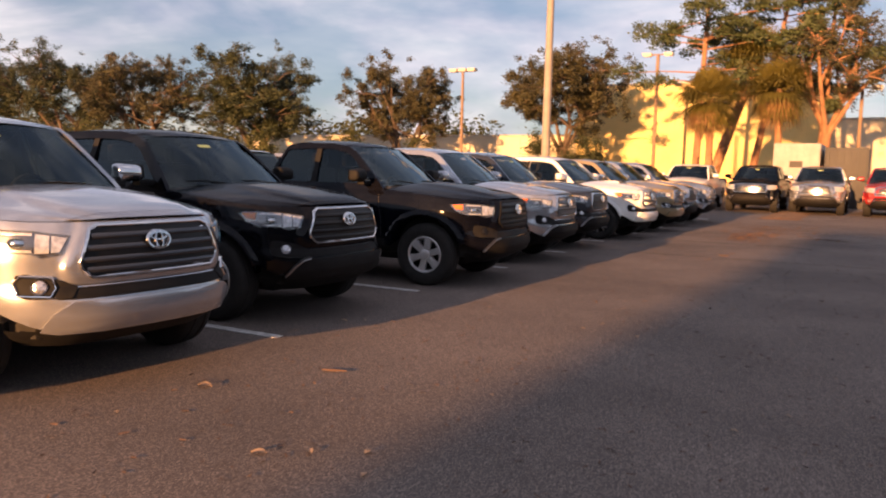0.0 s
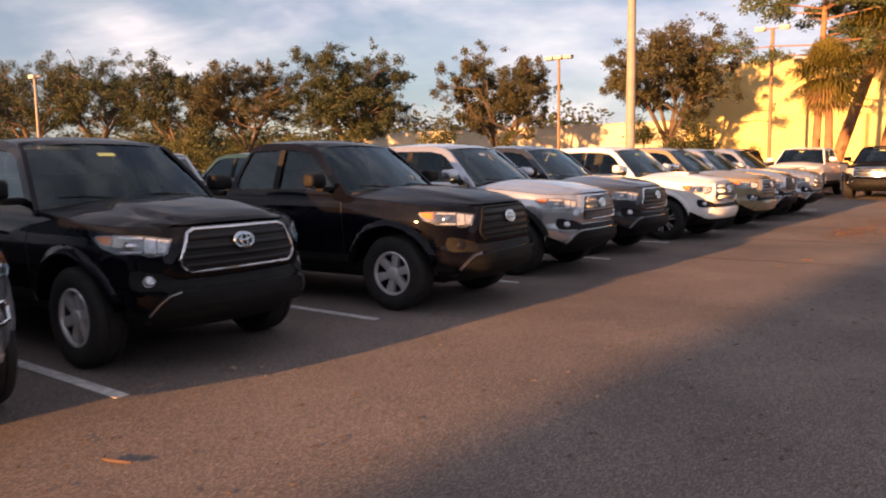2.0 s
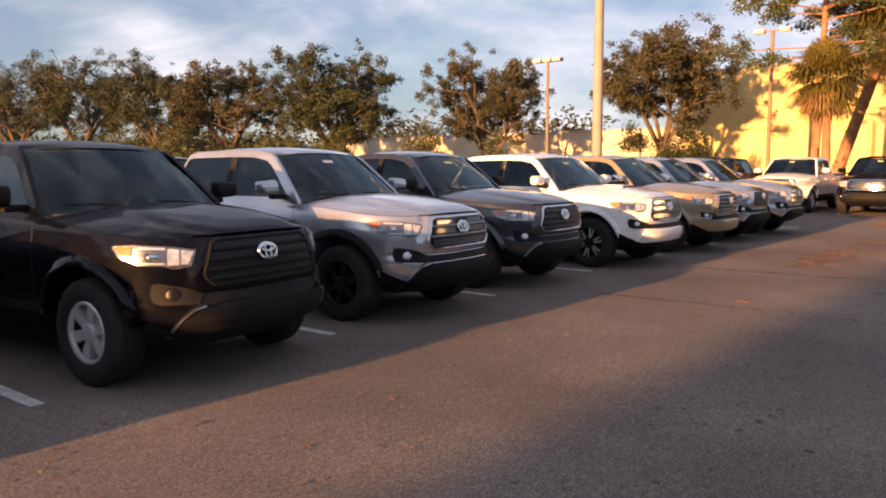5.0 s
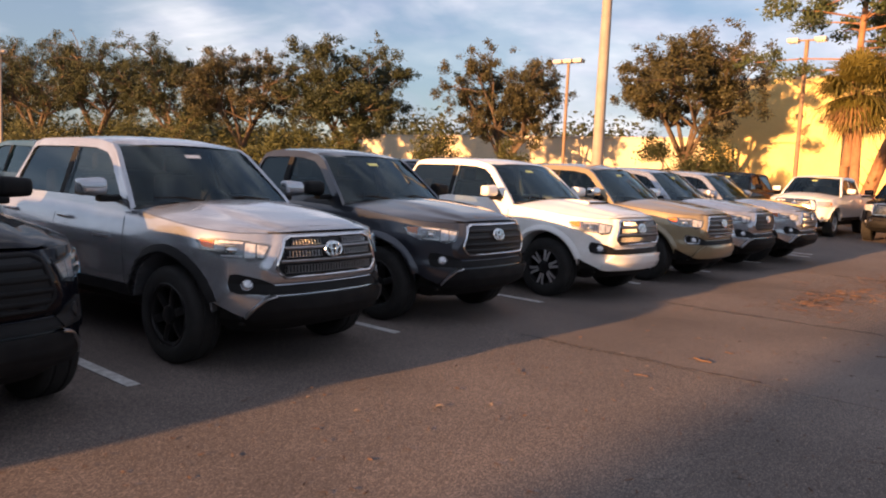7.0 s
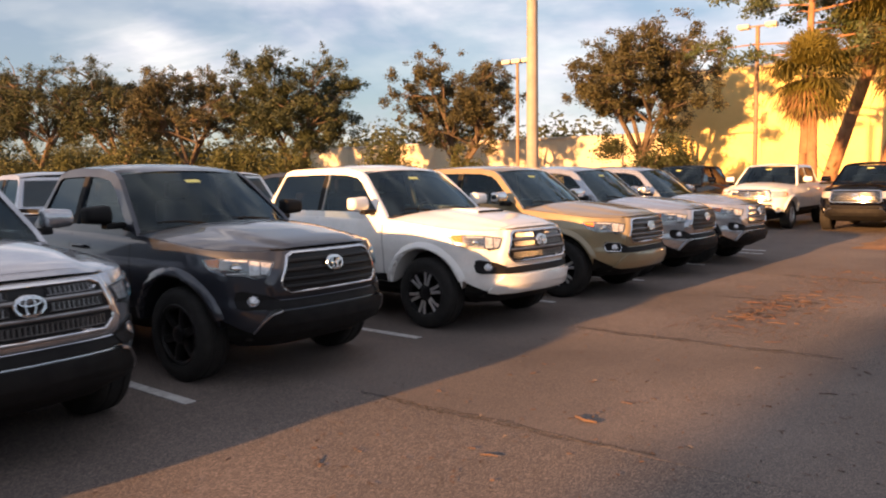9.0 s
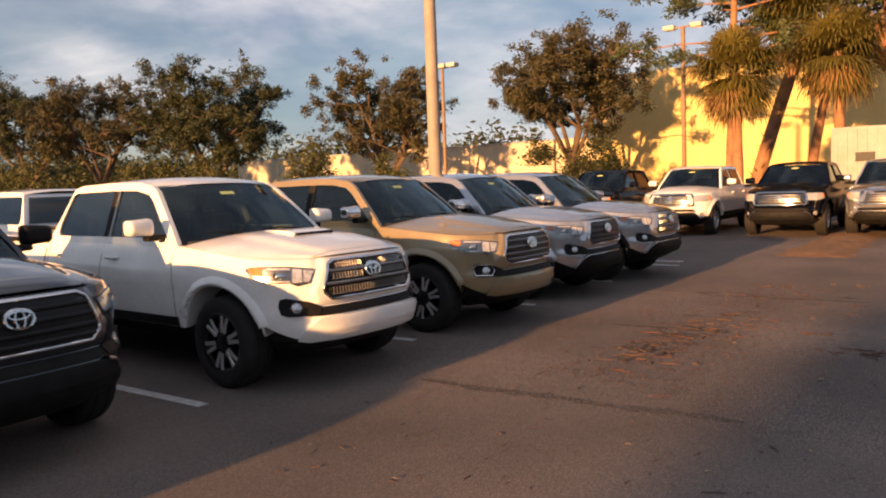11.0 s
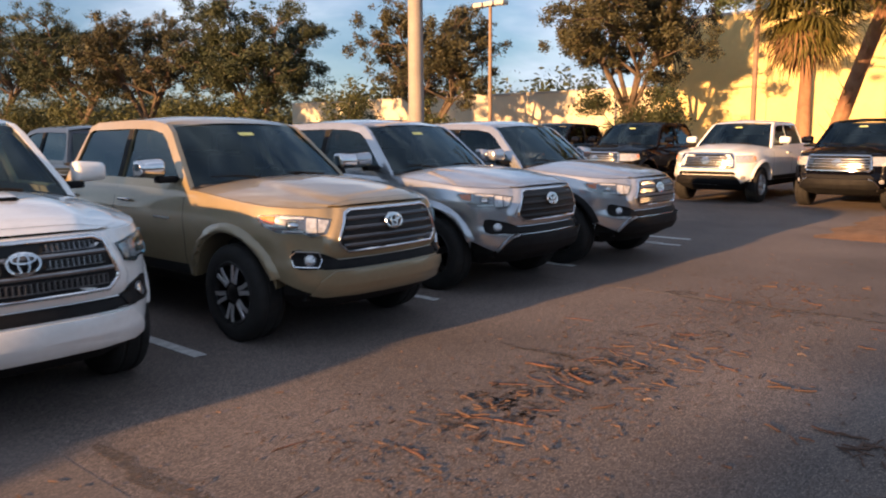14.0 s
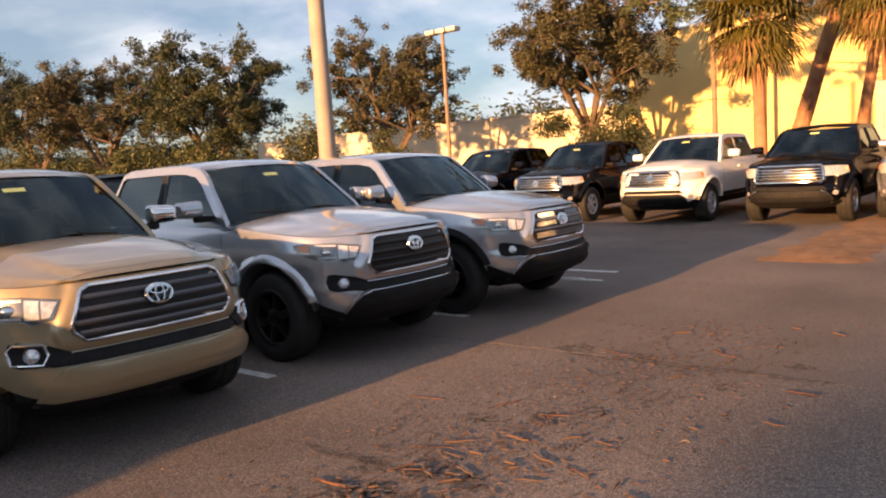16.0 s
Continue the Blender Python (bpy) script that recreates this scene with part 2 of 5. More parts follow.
def part(name, bm, mat, parent, label="", smooth=True, key=None):
    """Links a bmesh (or a function that makes one, kept under key) as one mesh object under parent."""
    if key is not None and key in MESHES:
        me = MESHES[key]
    else:
        if callable(bm):
            bm = bm()
        me = bpy.data.meshes.new(name)
        bmesh.ops.recalc_face_normals(bm, faces=bm.faces)
        bm.to_mesh(me)
        bm.free()
        if smooth:
            me.polygons.foreach_set("use_smooth", [True] * len(me.polygons))
            me.set_sharp_from_angle(angle=radians(38))
        if key is not None:
            MESHES[key] = me
    ob = finish(new(name, me), mat)
    if parent:
        ob.parent = parent
    return tagged(ob, label)


def thing(name, m, label, category, group="", kind=""):
    ob = new(name)
    ob.empty_display_size = 0.3
    ob.matrix_world = m
    return tagged(ob, label, category, group, kind)


def raw(name, verts, faces, mat, parent=None, smooth=False):
    me = bpy.data.meshes.new(name)
    me.from_pydata([tuple(v) for v in verts], [], [tuple(f) for f in faces])
    me.update()
    if smooth:
        me.polygons.foreach_set("use_smooth", [True] * len(me.polygons))
    ob = finish(new(name, me), mat)
    if parent:
        ob.parent = parent
    return ob


def box(x0, x1, y0, y1, z0, z1, bevel=0.0, seg=2, bm=None):
    bm = bm or bmesh.new()
    made = bmesh.ops.create_cube(bm, size=1.0, matrix=Matrix.Translation(((x0 + x1) / 2, (y0 + y1) / 2, (z0 + z1) / 2)) @ Matrix.Diagonal((x1 - x0, y1 - y0, z1 - z0, 1)))
    if bevel:
        edges = list({e for v in made["verts"] for e in v.link_edges})
        bmesh.ops.bevel(bm, geom=edges, offset=bevel, segments=seg, affect="EDGES", profile=0.6)
    return bm


def grid(rows, bm=None, closed=False):
    """A surface through rows of points."""
    bm = bm or bmesh.new()
    vs = [[bm.verts.new(p) for p in r] for r in rows]
    for a, b in zip(vs, vs[1:]):
        k = len(a)
        for i in range(k if closed else k - 1):
            j = (i + 1) % k
            bm.faces.new((a[i], a[j], b[j], b[i]))
    return bm


def lathe(profile, steps=40, bm=None, axis="y", at=(0, 0, 0)):
    """Turns (radius, along) pairs about an axis."""
    rows = []
    for r, s in profile:
        row = []
        for i in range(steps):
            a = 2 * math.pi * i / steps
            if axis == "y":
                row.append((at[0] + r * math.cos(a), at[1] + s, at[2] + r * math.sin(a)))
            elif axis == "z":
                row.append((at[0] + r * math.cos(a), at[1] + r * math.sin(a), at[2] + s))
            else:
                row.append((at[0] + s, at[1] + r * math.cos(a), at[2] + r * math.sin(a)))
        rows.append(row)
    return grid(rows, bm, closed=True)


def tube(points, radii, sides=8, bm=None):
    """A tapered tube through points."""
    rows = []
    pts = [Vector(p) for p in points]
    for i, p in enumerate(pts):
        d = (pts[min(i + 1, len(pts) - 1)] - pts[max(i - 1, 0)]).normalized()
        q = d.to_track_quat("Z", "Y")
        rows.append([p + q @ Vector((radii[i] * math.cos(2 * math.pi * k / sides), radii[i] * math.sin(2 * math.pi * k / sides), 0)) for k in range(sides)])
    bm = grid(rows, bm, closed=True)
    return bm


def spline(points, n):
    """Catmull-Rom through points, n steps a span."""
    p = [np.array(points[0]) * 2 - np.array(points[1])] + [np.array(q, float) for q in points] + [np.array(points[-1]) * 2 - np.array(points[-2])]
    res = []
    for i in range(1, len(p) - 2):
        for k in range(n):
            t = k / n
            res.append(0.5 * (2 * p[i] + (p[i + 1] - p[i - 1]) * t + (2 * p[i - 1] - 5 * p[i] + 4 * p[i + 1] - p[i + 2]) * t * t + (3 * p[i] - p[i - 1] - 3 * p[i + 1] + p[i + 2]) * t ** 3))
    res.append(np.array(points[-1], float))
    return np.array(res)


# ---------------------------------------------------------------- ground
def ground():
    s = 1500
    raw("ground", [(-s, -s, 0), (s, -s, 0), (s, s, 0), (-s, s, 0)], [(0, 1, 2, 3)], ASPHALT)
    tagged(bpy.data.objects["ground"], "worn grey asphalt of the car park", "asphalt", kind="structure")

    for y0, y1 in ((14.24, 17.24), (22.98, 29.5)):
        ob = part("paving_strip", box(-9.5, 9.0, y0, y1, -0.02, 0.0014), ASPHALT_FINE, None, smooth=False)
        tagged(ob, "smoother newer strip of asphalt across the lane", "asphalt", kind="structure")


ground()


# ---------------------------------------------------------------- pickup trucks
# A truck's own axes: x forward with the bumper at 0, y to its left, z up from the ground.
LENGTH, HUB_F, HUB_R, HUB_Z, ARCH = 5.39, -0.90, -4.135, 0.385, 0.475
OUTLINE = spline([(0, 0), (-0.008, 0.22), (-0.03, 0.42), (-0.075, 0.57), (-0.165, 0.685), (-0.265, 0.77), (-0.375, 0.833), (-0.51, 0.885), (-0.67, 0.918),
                  (-0.9, 0.935), (-1.5, 0.94), (-2.5, 0.945), (-3.5, 0.945), (-4.4, 0.94), (-5.0, 0.93), (-5.30, 0.915), (-5.38, 0.88)], 14)
STEP = np.r_[0, np.cumsum(np.hypot(*np.diff(OUTLINE, axis=0).T))]
TANGENT = np.gradient(OUTLINE, axis=0)
TANGENT /= np.hypot(*TANGENT.T)[:, None]
FRONT_Z, FRONT_IN = (0.34, 0.42, 0.50, 0.58, 0.64, 0.70, 0.78, 0.90, 1.00, 1.06, 1.10, 1.14), (0.11, 0.035, 0.0, 0.0, 0.012, 0.05, 0.058, 0.066, 0.085, 0.115, 0.16, 0.24)
SIDE_Z, SIDE_IN = (0.34, 0.46, 0.60, 0.72, 0.84, 0.94, 1.02, 1.08, 1.13, 1.18, 1.24), (0.09, 0.035, 0.012, 0.004, 0.0, 0.008, 0.028, 0.045, 0.062, 0.085, 0.12)


def at_u(u):
    k = abs(u)
    x, y = np.interp(k, STEP, OUTLINE[:, 0]), np.interp(k, STEP, OUTLINE[:, 1])
    tx, ty = np.interp(k, STEP, TANGENT[:, 0]), np.interp(k, STEP, TANGENT[:, 1])
    s = -1 if u < 0 else 1
    return x, s * y, ty, -s * tx


def skin(u, z, off=0.0):
    """The point of the body's skin at arc u from the nose's middle and height z, off metres proud of it."""
    x, y, nx, ny = at_u(u)
    w = min(1, max(0, nx)) ** 1.5
    rise = 1 / (1 + math.exp((abs(u) - np.interp(z, (0.70, 0.80, 1.05), (0.585, 0.635, 0.505))) / 0.014)) / (1 + math.exp(min(50, (0.712 - z) / 0.008)))
    off = off + 0.034 * rise
    inset = w * np.interp(z, FRONT_Z, FRONT_IN) + (1 - w) * np.interp(z, SIDE_Z, SIDE_IN) - off
    return (x - nx * inset, y - ny * inset, z)


def u_of_x(x):
    k = np.argmax(OUTLINE[:, 0] <= x)
    return float(STEP[k])


def shoulder(x):
    return float(np.interp(-x, (0, 0.25, 0.5, 1.42, 2.4, 3.7, 5.4), (1.065, 1.065, 1.078, 1.160, 1.185, 1.205, 1.22)))


def sill(x):
    z = 0.47 if x < -1.2 else 0.43
    for hub in (HUB_F, HUB_R):
        d = abs(x - hub)
        if d < ARCH:
            z = max(z, HUB_Z + 0.01 + math.sqrt(ARCH ** 2 - d * d))
    if x > HUB_F + ARCH:
        z = float(np.interp(-x, (0.0, 0.10, 0.22, 0.425), (0.40, 0.41, 0.45, 0.55)))
    if x < HUB_R - ARCH:
        z = 0.56
    return z


def columns():
    xs = set()
    for hub in (HUB_F, HUB_R):
        for i in range(25):
            xs.add(round(hub + ARCH * 0.9999 * math.cos(math.pi * i / 24), 4))
    us = [u_of_x(x) for x in xs]
    us += list(np.linspace(0, u_of_x(HUB_F + ARCH) - 0.012, 84))
    us += list(np.linspace(u_of_x(HUB_F - ARCH) + 0.012, u_of_x(HUB_R + ARCH) - 0.012, 22))
    us += list(np.linspace(u_of_x(HUB_R - ARCH) + 0.012, STEP[-1], 8))
    us = sorted(us)
    return [-u for u in us[:0:-1]] + us


COLS = columns()


def body_shell():
    """Nose, wings, doors and bed sides as one skin, with wheel arches cut in, and wells behind them."""
    rows = []
    n = 24
    for u in COLS:
        x = at_u(u)[0]
        zb, zt = sill(x), shoulder(x)
        col = []
        first = skin(u, zb)
        inner = 0.30 if any(abs(x - h) < ARCH for h in (HUB_F, HUB_R)) else 0.05
        col.append((first[0] - at_u(u)[2] * inner, first[1] - at_u(u)[3] * inner, zb))
        for i in range(n):
            col.append(skin(u, zb + (zt - zb) * i / (n - 1)))
        top = skin(u, zt)
        col.append((top[0] - at_u(u)[2] * 0.03, top[1] - at_u(u)[3] * 0.03, zt + 0.008))
        rows.append(col)
    bm = grid(rows)
    # tailgate
    l, r = rows[-1], rows[0]
    vs = [bm.verts.new((-5.39, p[1], p[2])) for p in l[1:]] + [bm.verts.new((-5.39, p[1], p[2])) for p in reversed(r[1:])]
    bm.faces.new(vs)
    return bm


def coons(front, rear, left, right, na, nb, crown=None):
    rows = []
    f0, f1, r0, r1 = (np.array(p) for p in (front(-1), front(1), rear(-1), rear(1)))
    for i in range(na + 1):
        a = i / na
        row = []
        for j in range(nb + 1):
            b = -1 + 2 * j / nb
            s = (b + 1) / 2
            p = (1 - a) * np.array(front(b)) + a * np.array(rear(b)) + (1 - s) * np.array(right(a)) + s * np.array(left(a))
            p = p - ((1 - a) * ((1 - s) * f0 + s * f1) + a * ((1 - s) * r0 + s * r1))
            if crown:
                p[2] += crown(a, b)
            row.append(tuple(p))
        rows.append(row)
    return grid(rows)


U0, U1 = 0.60, u_of_x(-1.44)


def hood():
    def edge(s):
        def at(a):
            u = U0 + (U1 - U0) * a
            p = skin(s * u, shoulder(at_u(u)[0]))
            q = at_u(s * u)
            return (p[0] - q[2] * 0.012, p[1] - q[3] * 0.012, p[2] + 0.006)
        return at

    def front(b):
        p = skin(U0 * b, 1.065)
        return (p[0] - 0.012 * (1 - abs(b)), p[1], p[2] + 0.006)

    e0, e1 = edge(-1)(1), edge(1)(1)

    def rear(b):
        return (e1[0] + 0.16 * (1 - b * b), e1[1] * b, e1[2] + 0.080 * (1 - b * b))

    def crown(a, b):
        side = max(0.0, 1 - abs(b) ** 3.5)
        ridge = 0.022 * (1 / (1 + math.exp((abs(b) - 0.60 + 0.08 * a) * 40)))
        return 0.050 * side * math.sin(math.pi * min(1, a * 0.9 + 0.06)) ** 0.7 + ridge * min(1, a * 5) * (1 - a ** 6)

    return coons(front, rear, edge(1), edge(-1), 22, 48, crown)


def hood_seam():
    """The gap between the bonnet and the painted nose above the grille, laid on the bonnet."""
    bm = hood()
    bm.verts.ensure_lookup_table()
    row = [[v.co.copy() for v in bm.verts[i * 49:(i + 1) * 49]] for i in range(6)]
    bm.free()
    lines = [[], []]
    for j in range(2, 47):
        b = -1 + 2 * j / 48
        depth = 1.9 * (1 - abs(b) ** 5)
        for k, d in enumerate((depth, depth + 0.085)):
            i = min(4, int(d))
            lines[k].append(row[i][j].lerp(row[i + 1][j], d - i) + Vector((0.002, 0, 0.003)))
    return grid(lines)


def cab_x(style):
    """Rear of the side windows, of the roof and of the cab at the belt."""
    return (-3.58, -3.54, -3.80) if style == "double" else (-3.12, -3.08, -3.36)


def half(z):
    return float(np.interp(z, (1.10, 1.20, 1.50, 1.70, 1.78), (0.880, 0.862, 0.765, 0.690, 0.640)))


def side_frame(style, s):
    """One side of the cab above the belt, with its window openings, 45 mm thick."""
    q, rx, bx = cab_x(style)
    outer = [(-1.46, 1.12), (-1.60, 1.275), (-2.00, 1.640), (-2.11, 1.700), (-2.36, 1.740), (-2.8, 1.75), (rx + 0.12, 1.735), (rx, 1.70), (bx, 1.20), (bx, 1.10)]
    bm = bmesh.new()
    loops = [outer] + windows(style)
    edges = []
    for lp in loops:
        vs = [bm.verts.new((x, 0, z)) for x, z in lp]
        edges += [bm.edges.new((vs[i], vs[(i + 1) % len(vs)])) for i in range(len(vs))]
    bmesh.ops.triangle_fill(bm, edges=edges, use_beauty=True, use_dissolve=False)
    ex = bmesh.ops.extrude_face_region(bm, geom=bm.faces[:])
    inner = {v for v in ex["geom"] if isinstance(v, bmesh.types.BMVert)}
    for v in bm.verts:
        v.co.y = s * (half(v.co.z) - (0.045 if v in inner else 0))
    return bm


def windows(style):
    q, rx, bx = cab_x(style)
    mid = -2.66 if style == "double" else -2.52
    front = [(-1.67, 1.235), (-1.76, 1.310), (-2.03, 1.560), (-2.14, 1.625), (-2.34, 1.660), (mid, 1.670), (mid, 1.235)]
    rear = [(mid - 0.085, 1.235), (mid - 0.085, 1.670), (q + 0.10, 1.660), (q + 0.04, 1.635), (q - 0.07, 1.36), (q - 0.08, 1.27), (q - 0.05, 1.235)]
    return [front, rear]


def pane(loop, s, depth=0.016):
    bm = bmesh.new()
    bm.faces.new([bm.verts.new((x, s * (half(z) - depth), z)) for x, z in loop])
    bmesh.ops.triangulate(bm, faces=bm.faces[:])
    return bm


def windshield():
    rows = []
    for i in range(9):
        a = i / 8
        rows.append([(-1.42 - 0.105 * b * b - a * (0.62 - 0.03 * b * b) + 0.02 * math.sin(math.pi * a), b * ((1 - a) * 0.835 + a * 0.645), 1.225 + a * 0.475 - 0.045 * b * b * (1 - a) + 0.012 * a * (1 - b * b)) for b in np.linspace(-1, 1, 15)])
    return grid(rows)


def roof(style):
    q, rx, bx = cab_x(style)
    rows = []
    for x in np.r_[np.linspace(-2.03, -2.38, 6), np.linspace(-2.6, rx + 0.2, 6), np.linspace(rx + 0.12, rx - 0.02, 4)]:
        zc = float(np.interp(-x, (2.03, 2.13, 2.38, 2.8, -rx - 0.1, -rx + 0.03), (1.716, 1.750, 1.785, 1.795, 1.775, 1.74)))
        ze = float(np.interp(-x, (2.03, 2.13, 2.38, 2.8, -rx - 0.1, -rx + 0.03), (1.668, 1.702, 1.742, 1.75, 1.735, 1.69)))
        rows.append([(x - 0.07 * b * b * (1 if x > -2.15 else 0), b * (half(ze) + 0.002), ze + (zc - ze) * (1 - abs(b) ** 2.6)) for b in np.linspace(-1, 1, 21)])
    return grid(rows)


def cab_rear(style):
    q, rx, bx = cab_x(style)
    return grid([[(bx + 0.01, b * 0.86, 0.75) for b in (-1, 0, 1)], [(bx + 0.01, b * 0.85, 1.2) for b in (-1, 0, 1)], [(rx, b * 0.69, 1.70) for b in (-1, 0, 1)]])


def rear_pane(style):
    q, rx, bx = cab_x(style)
    return grid([[(bx + (rx - bx) * a - 0.012, b * (0.78 - 0.16 * a), 1.2 + 0.5 * a) for b in np.linspace(-1, 1, 5)] for a in (0.08, 0.9)])


def patch(loop, off=0.006, depth=0.03, mirror=1, rings=4, n=5):
    """A panel that lies on the skin: loop in (u, z), off proud, its rim turned back by depth."""
    pts = []
    for (u0, z0), (u1, z1) in zip(loop, loop[1:] + loop[:1]):
        for k in range(n):
            pts.append((u0 + (u1 - u0) * k / n, z0 + (z1 - z0) * k / n))
    cu, cz = np.mean([p[0] for p in pts]), np.mean([p[1] for p in pts])
    rows = [[skin(mirror * u, z, off - depth) for u, z in pts], [skin(mirror * u, z, off) for u, z in pts]]
    for r in range(1, rings):
        f = 1 - r / rings
        rows.append([skin(mirror * (cu + (u - cu) * f), cz + (z - cz) * f, off) for u, z in pts])
    bm = grid(rows, closed=True)
    mid = bm.verts.new(skin(mirror * cu, cz, off))
    bm.verts.ensure_lookup_table()
    last = bm.verts[-1 - len(pts):-1]
    for i in range(len(pts)):
        bm.faces.new((last[i], last[(i + 1) % len(pts)], mid))
    return bm


def band(loop, wide, off=0.012, mirror=1, closed=True, n=5):
    """A rounded strip along a loop on the skin."""
    pts = []
    ends = loop[1:] + loop[:1] if closed else loop[1:]
    for (u0, z0), (u1, z1) in zip(loop, ends):
        for k in range(n):
            pts.append((u0 + (u1 - u0) * k / n, z0 + (z1 - z0) * k / n))
    if not closed:
        pts.append(loop[-1])
    cu, cz = np.mean([p[0] for p in pts]), np.mean([p[1] for p in pts])
    rows = []
    m = len(pts)
    for i, (u, z) in enumerate(pts):
        a, b = (pts[i - 1], pts[(i + 1) % m]) if closed else (pts[max(i - 1, 0)], pts[min(i + 1, m - 1)])
        du, dz = b[0] - a[0], b[1] - a[1]
        k = math.hypot(du, dz) or 1
        nu, nz = -dz / k, du / k
        rows.append([skin(mirror * (u + nu * wide * f), z + nz * wide * f, off * h) for f, h in ((-1, -0.6), (-0.9, 0.6), (-0.3, 1.0), (0.3, 1.0), (0.9, 0.6), (1, -0.6))])
    if closed:
        rows.append(rows[0])
    return grid(rows)


GRILLE = [(-0.400, 1.050), (0.400, 1.050), (0.455, 1.025), (0.525, 0.835), (0.520, 0.800), (0.455, 0.742), (-0.455, 0.742), (-0.520, 0.800), (-0.525, 0.835), (-0.455, 1.025)]
TUNDRA_GRILLE = [(-0.56, 1.055), (0.56, 1.055), (0.60, 1.03), (0.60, 0.80), (0.56, 0.765), (-0.56, 0.765), (-0.60, 0.80), (-0.60, 1.03)]
HEADLAMP = [(0.575, 0.990), (0.80, 1.018), (1.02, 1.026), (1.16, 1.018), (1.19, 1.004), (1.12, 0.935), (0.99, 0.890), (0.80, 0.885), (0.74, 0.860), (0.625, 0.880)]
TUNDRA_LAMP = [(0.64, 1.03), (0.95, 1.03), (1.16, 1.02), (1.18, 0.90), (0.95, 0.86), (0.64, 0.86)]


def in_loop(u, z, loop):
    inside = False
    for (u0, z0), (u1, z1) in zip(loop, loop[1:] + loop[:1]):
        if (z0 > z) != (z1 > z) and u < u0 + (u1 - u0) * (z - z0) / (z1 - z0):
            inside = not inside
    return inside


def reach(z, loop):
    us = np.linspace(0, 0.7, 141)
    ok = [u for u in us if in_loop(u, z, loop)]
    return max(ok) if ok else 0.0


def bar(z, tall, loop, off, trim=0.012):
    r = reach(z, loop) - trim
    return grid([[skin(u, z + dz, o) for u in np.linspace(-r, r, 21)] for dz, o in ((-tall / 2, -0.02), (-tall / 2, off * 0.55), (-tall / 3.2, off * 0.88), (-tall / 8, off), (tall / 8, off), (tall / 3.2, off * 0.88), (tall / 2, off * 0.55), (tall / 2, -0.02))])


def mesh_cells(z0, z1, loop, side=0):
    """A row of upright slots' frames, as in the sport grille."""
    bm = bmesh.new()
    r = min(reach(z0, loop), reach(z1, loop)) - 0.03
    n = int(2 * r / 0.030)
    last = None
    for i in range(n):
        u = -r + 2 * r * (i + 0.5) / n
        if side and u * side < 0.10:
            continue
        loopc = [(u - 0.0125, z0), (u + 0.0125, z0), (u + 0.0125, z1), (u - 0.0125, z1)]
        inn = [(u - 0.007, z0 + 0.009), (u + 0.007, z0 + 0.009), (u + 0.007, z1 - 0.009), (u - 0.007, z1 - 0.009)]
        a = [bm.verts.new(skin(p, q, 0.012)) for p, q in loopc]
        b = [bm.verts.new(skin(p, q, -0.004)) for p, q in inn]
        if last:
            bm.faces.new((last[1], a[0], a[3], last[2]))
        last = a
        for k in range(4):
            bm.faces.new((a[k], a[(k + 1) % 4], b[(k + 1) % 4], b[k]))
    return bm


def ring(cu, cz, ru, rz, thick, off=0.03, n=28):
    rows = []
    for i in range(n + 1):
        a = 2 * math.pi * i / n
        rows.append([skin(cu + math.cos(a) * (ru + thick * f), cz + math.sin(a) * (rz + thick * f), o) for f, o in ((-1, off - 0.012), (-0.5, off), (0.5, off), (1, off - 0.012))])
    return grid(rows)


def disc(cu, cz, ru, rz, off, n=24, dome=0.0):
    rows = []
    for f in (1.0, 0.8, 0.5, 0.2, 0.01):
        rows.append([skin(cu + math.cos(2 * math.pi * i / n) * ru * f, cz + math.sin(2 * math.pi * i / n) * rz * f, off + dome * (1 - f * f)) for i in range(n)])
    return grid(rows, closed=True)


def tyre():
    return lathe([(0.215, -0.095), (0.235, -0.118), (0.285, -0.132), (0.340, -0.130), (0.368, -0.118), (0.383, -0.095), (0.386, -0.06), (0.379, -0.052), (0.379, -0.04), (0.387, -0.034), (0.387, 0.034),
                  (0.379, 0.04), (0.379, 0.052), (0.386, 0.06), (0.383, 0.095), (0.368, 0.118), (0.340, 0.130), (0.285, 0.132), (0.235, 0.118), (0.215, 0.095)], 44)


def rim_barrel():
    return lathe([(0.222, -0.10), (0.226, -0.112), (0.218, -0.116), (0.206, -0.100), (0.198, -0.04), (0.195, 0.08), (0.03, 0.082)], 40)


def spoke(k, n, style):
    """One spoke; the wheel's outer side is towards -y."""
    bm = bmesh.new()
    a = 2 * math.pi * k / n + 0.3
    w0, w1 = {"steel": (0.046, 0.056), "split": (0.034, 0.046), "sport": (0.036, 0.030)}[style]
    rows = []
    for r, w, y in ((0.035, w0, -0.085), (0.09, w0 * 0.9, -0.098), (0.15, (w0 + w1) / 2 * 0.85, -0.104), (0.206, w1, -0.100)):
        row = []
        for f, d in ((-1, 0.05), (-0.9, 0.006), (-0.35, 0.0), (0.35, 0.0), (0.9, 0.006), (1, 0.05)):
            x, z = r, f * w
            row.append((x * math.cos(a) - z * math.sin(a), y + d, x * math.sin(a) + z * math.cos(a)))
        rows.append(row)
    return grid(rows, bm)


def hub_cap():
    return lathe([(0.066, -0.07), (0.062, -0.108), (0.045, -0.116), (0.02, -0.119), (0.001, -0.119)], 24)


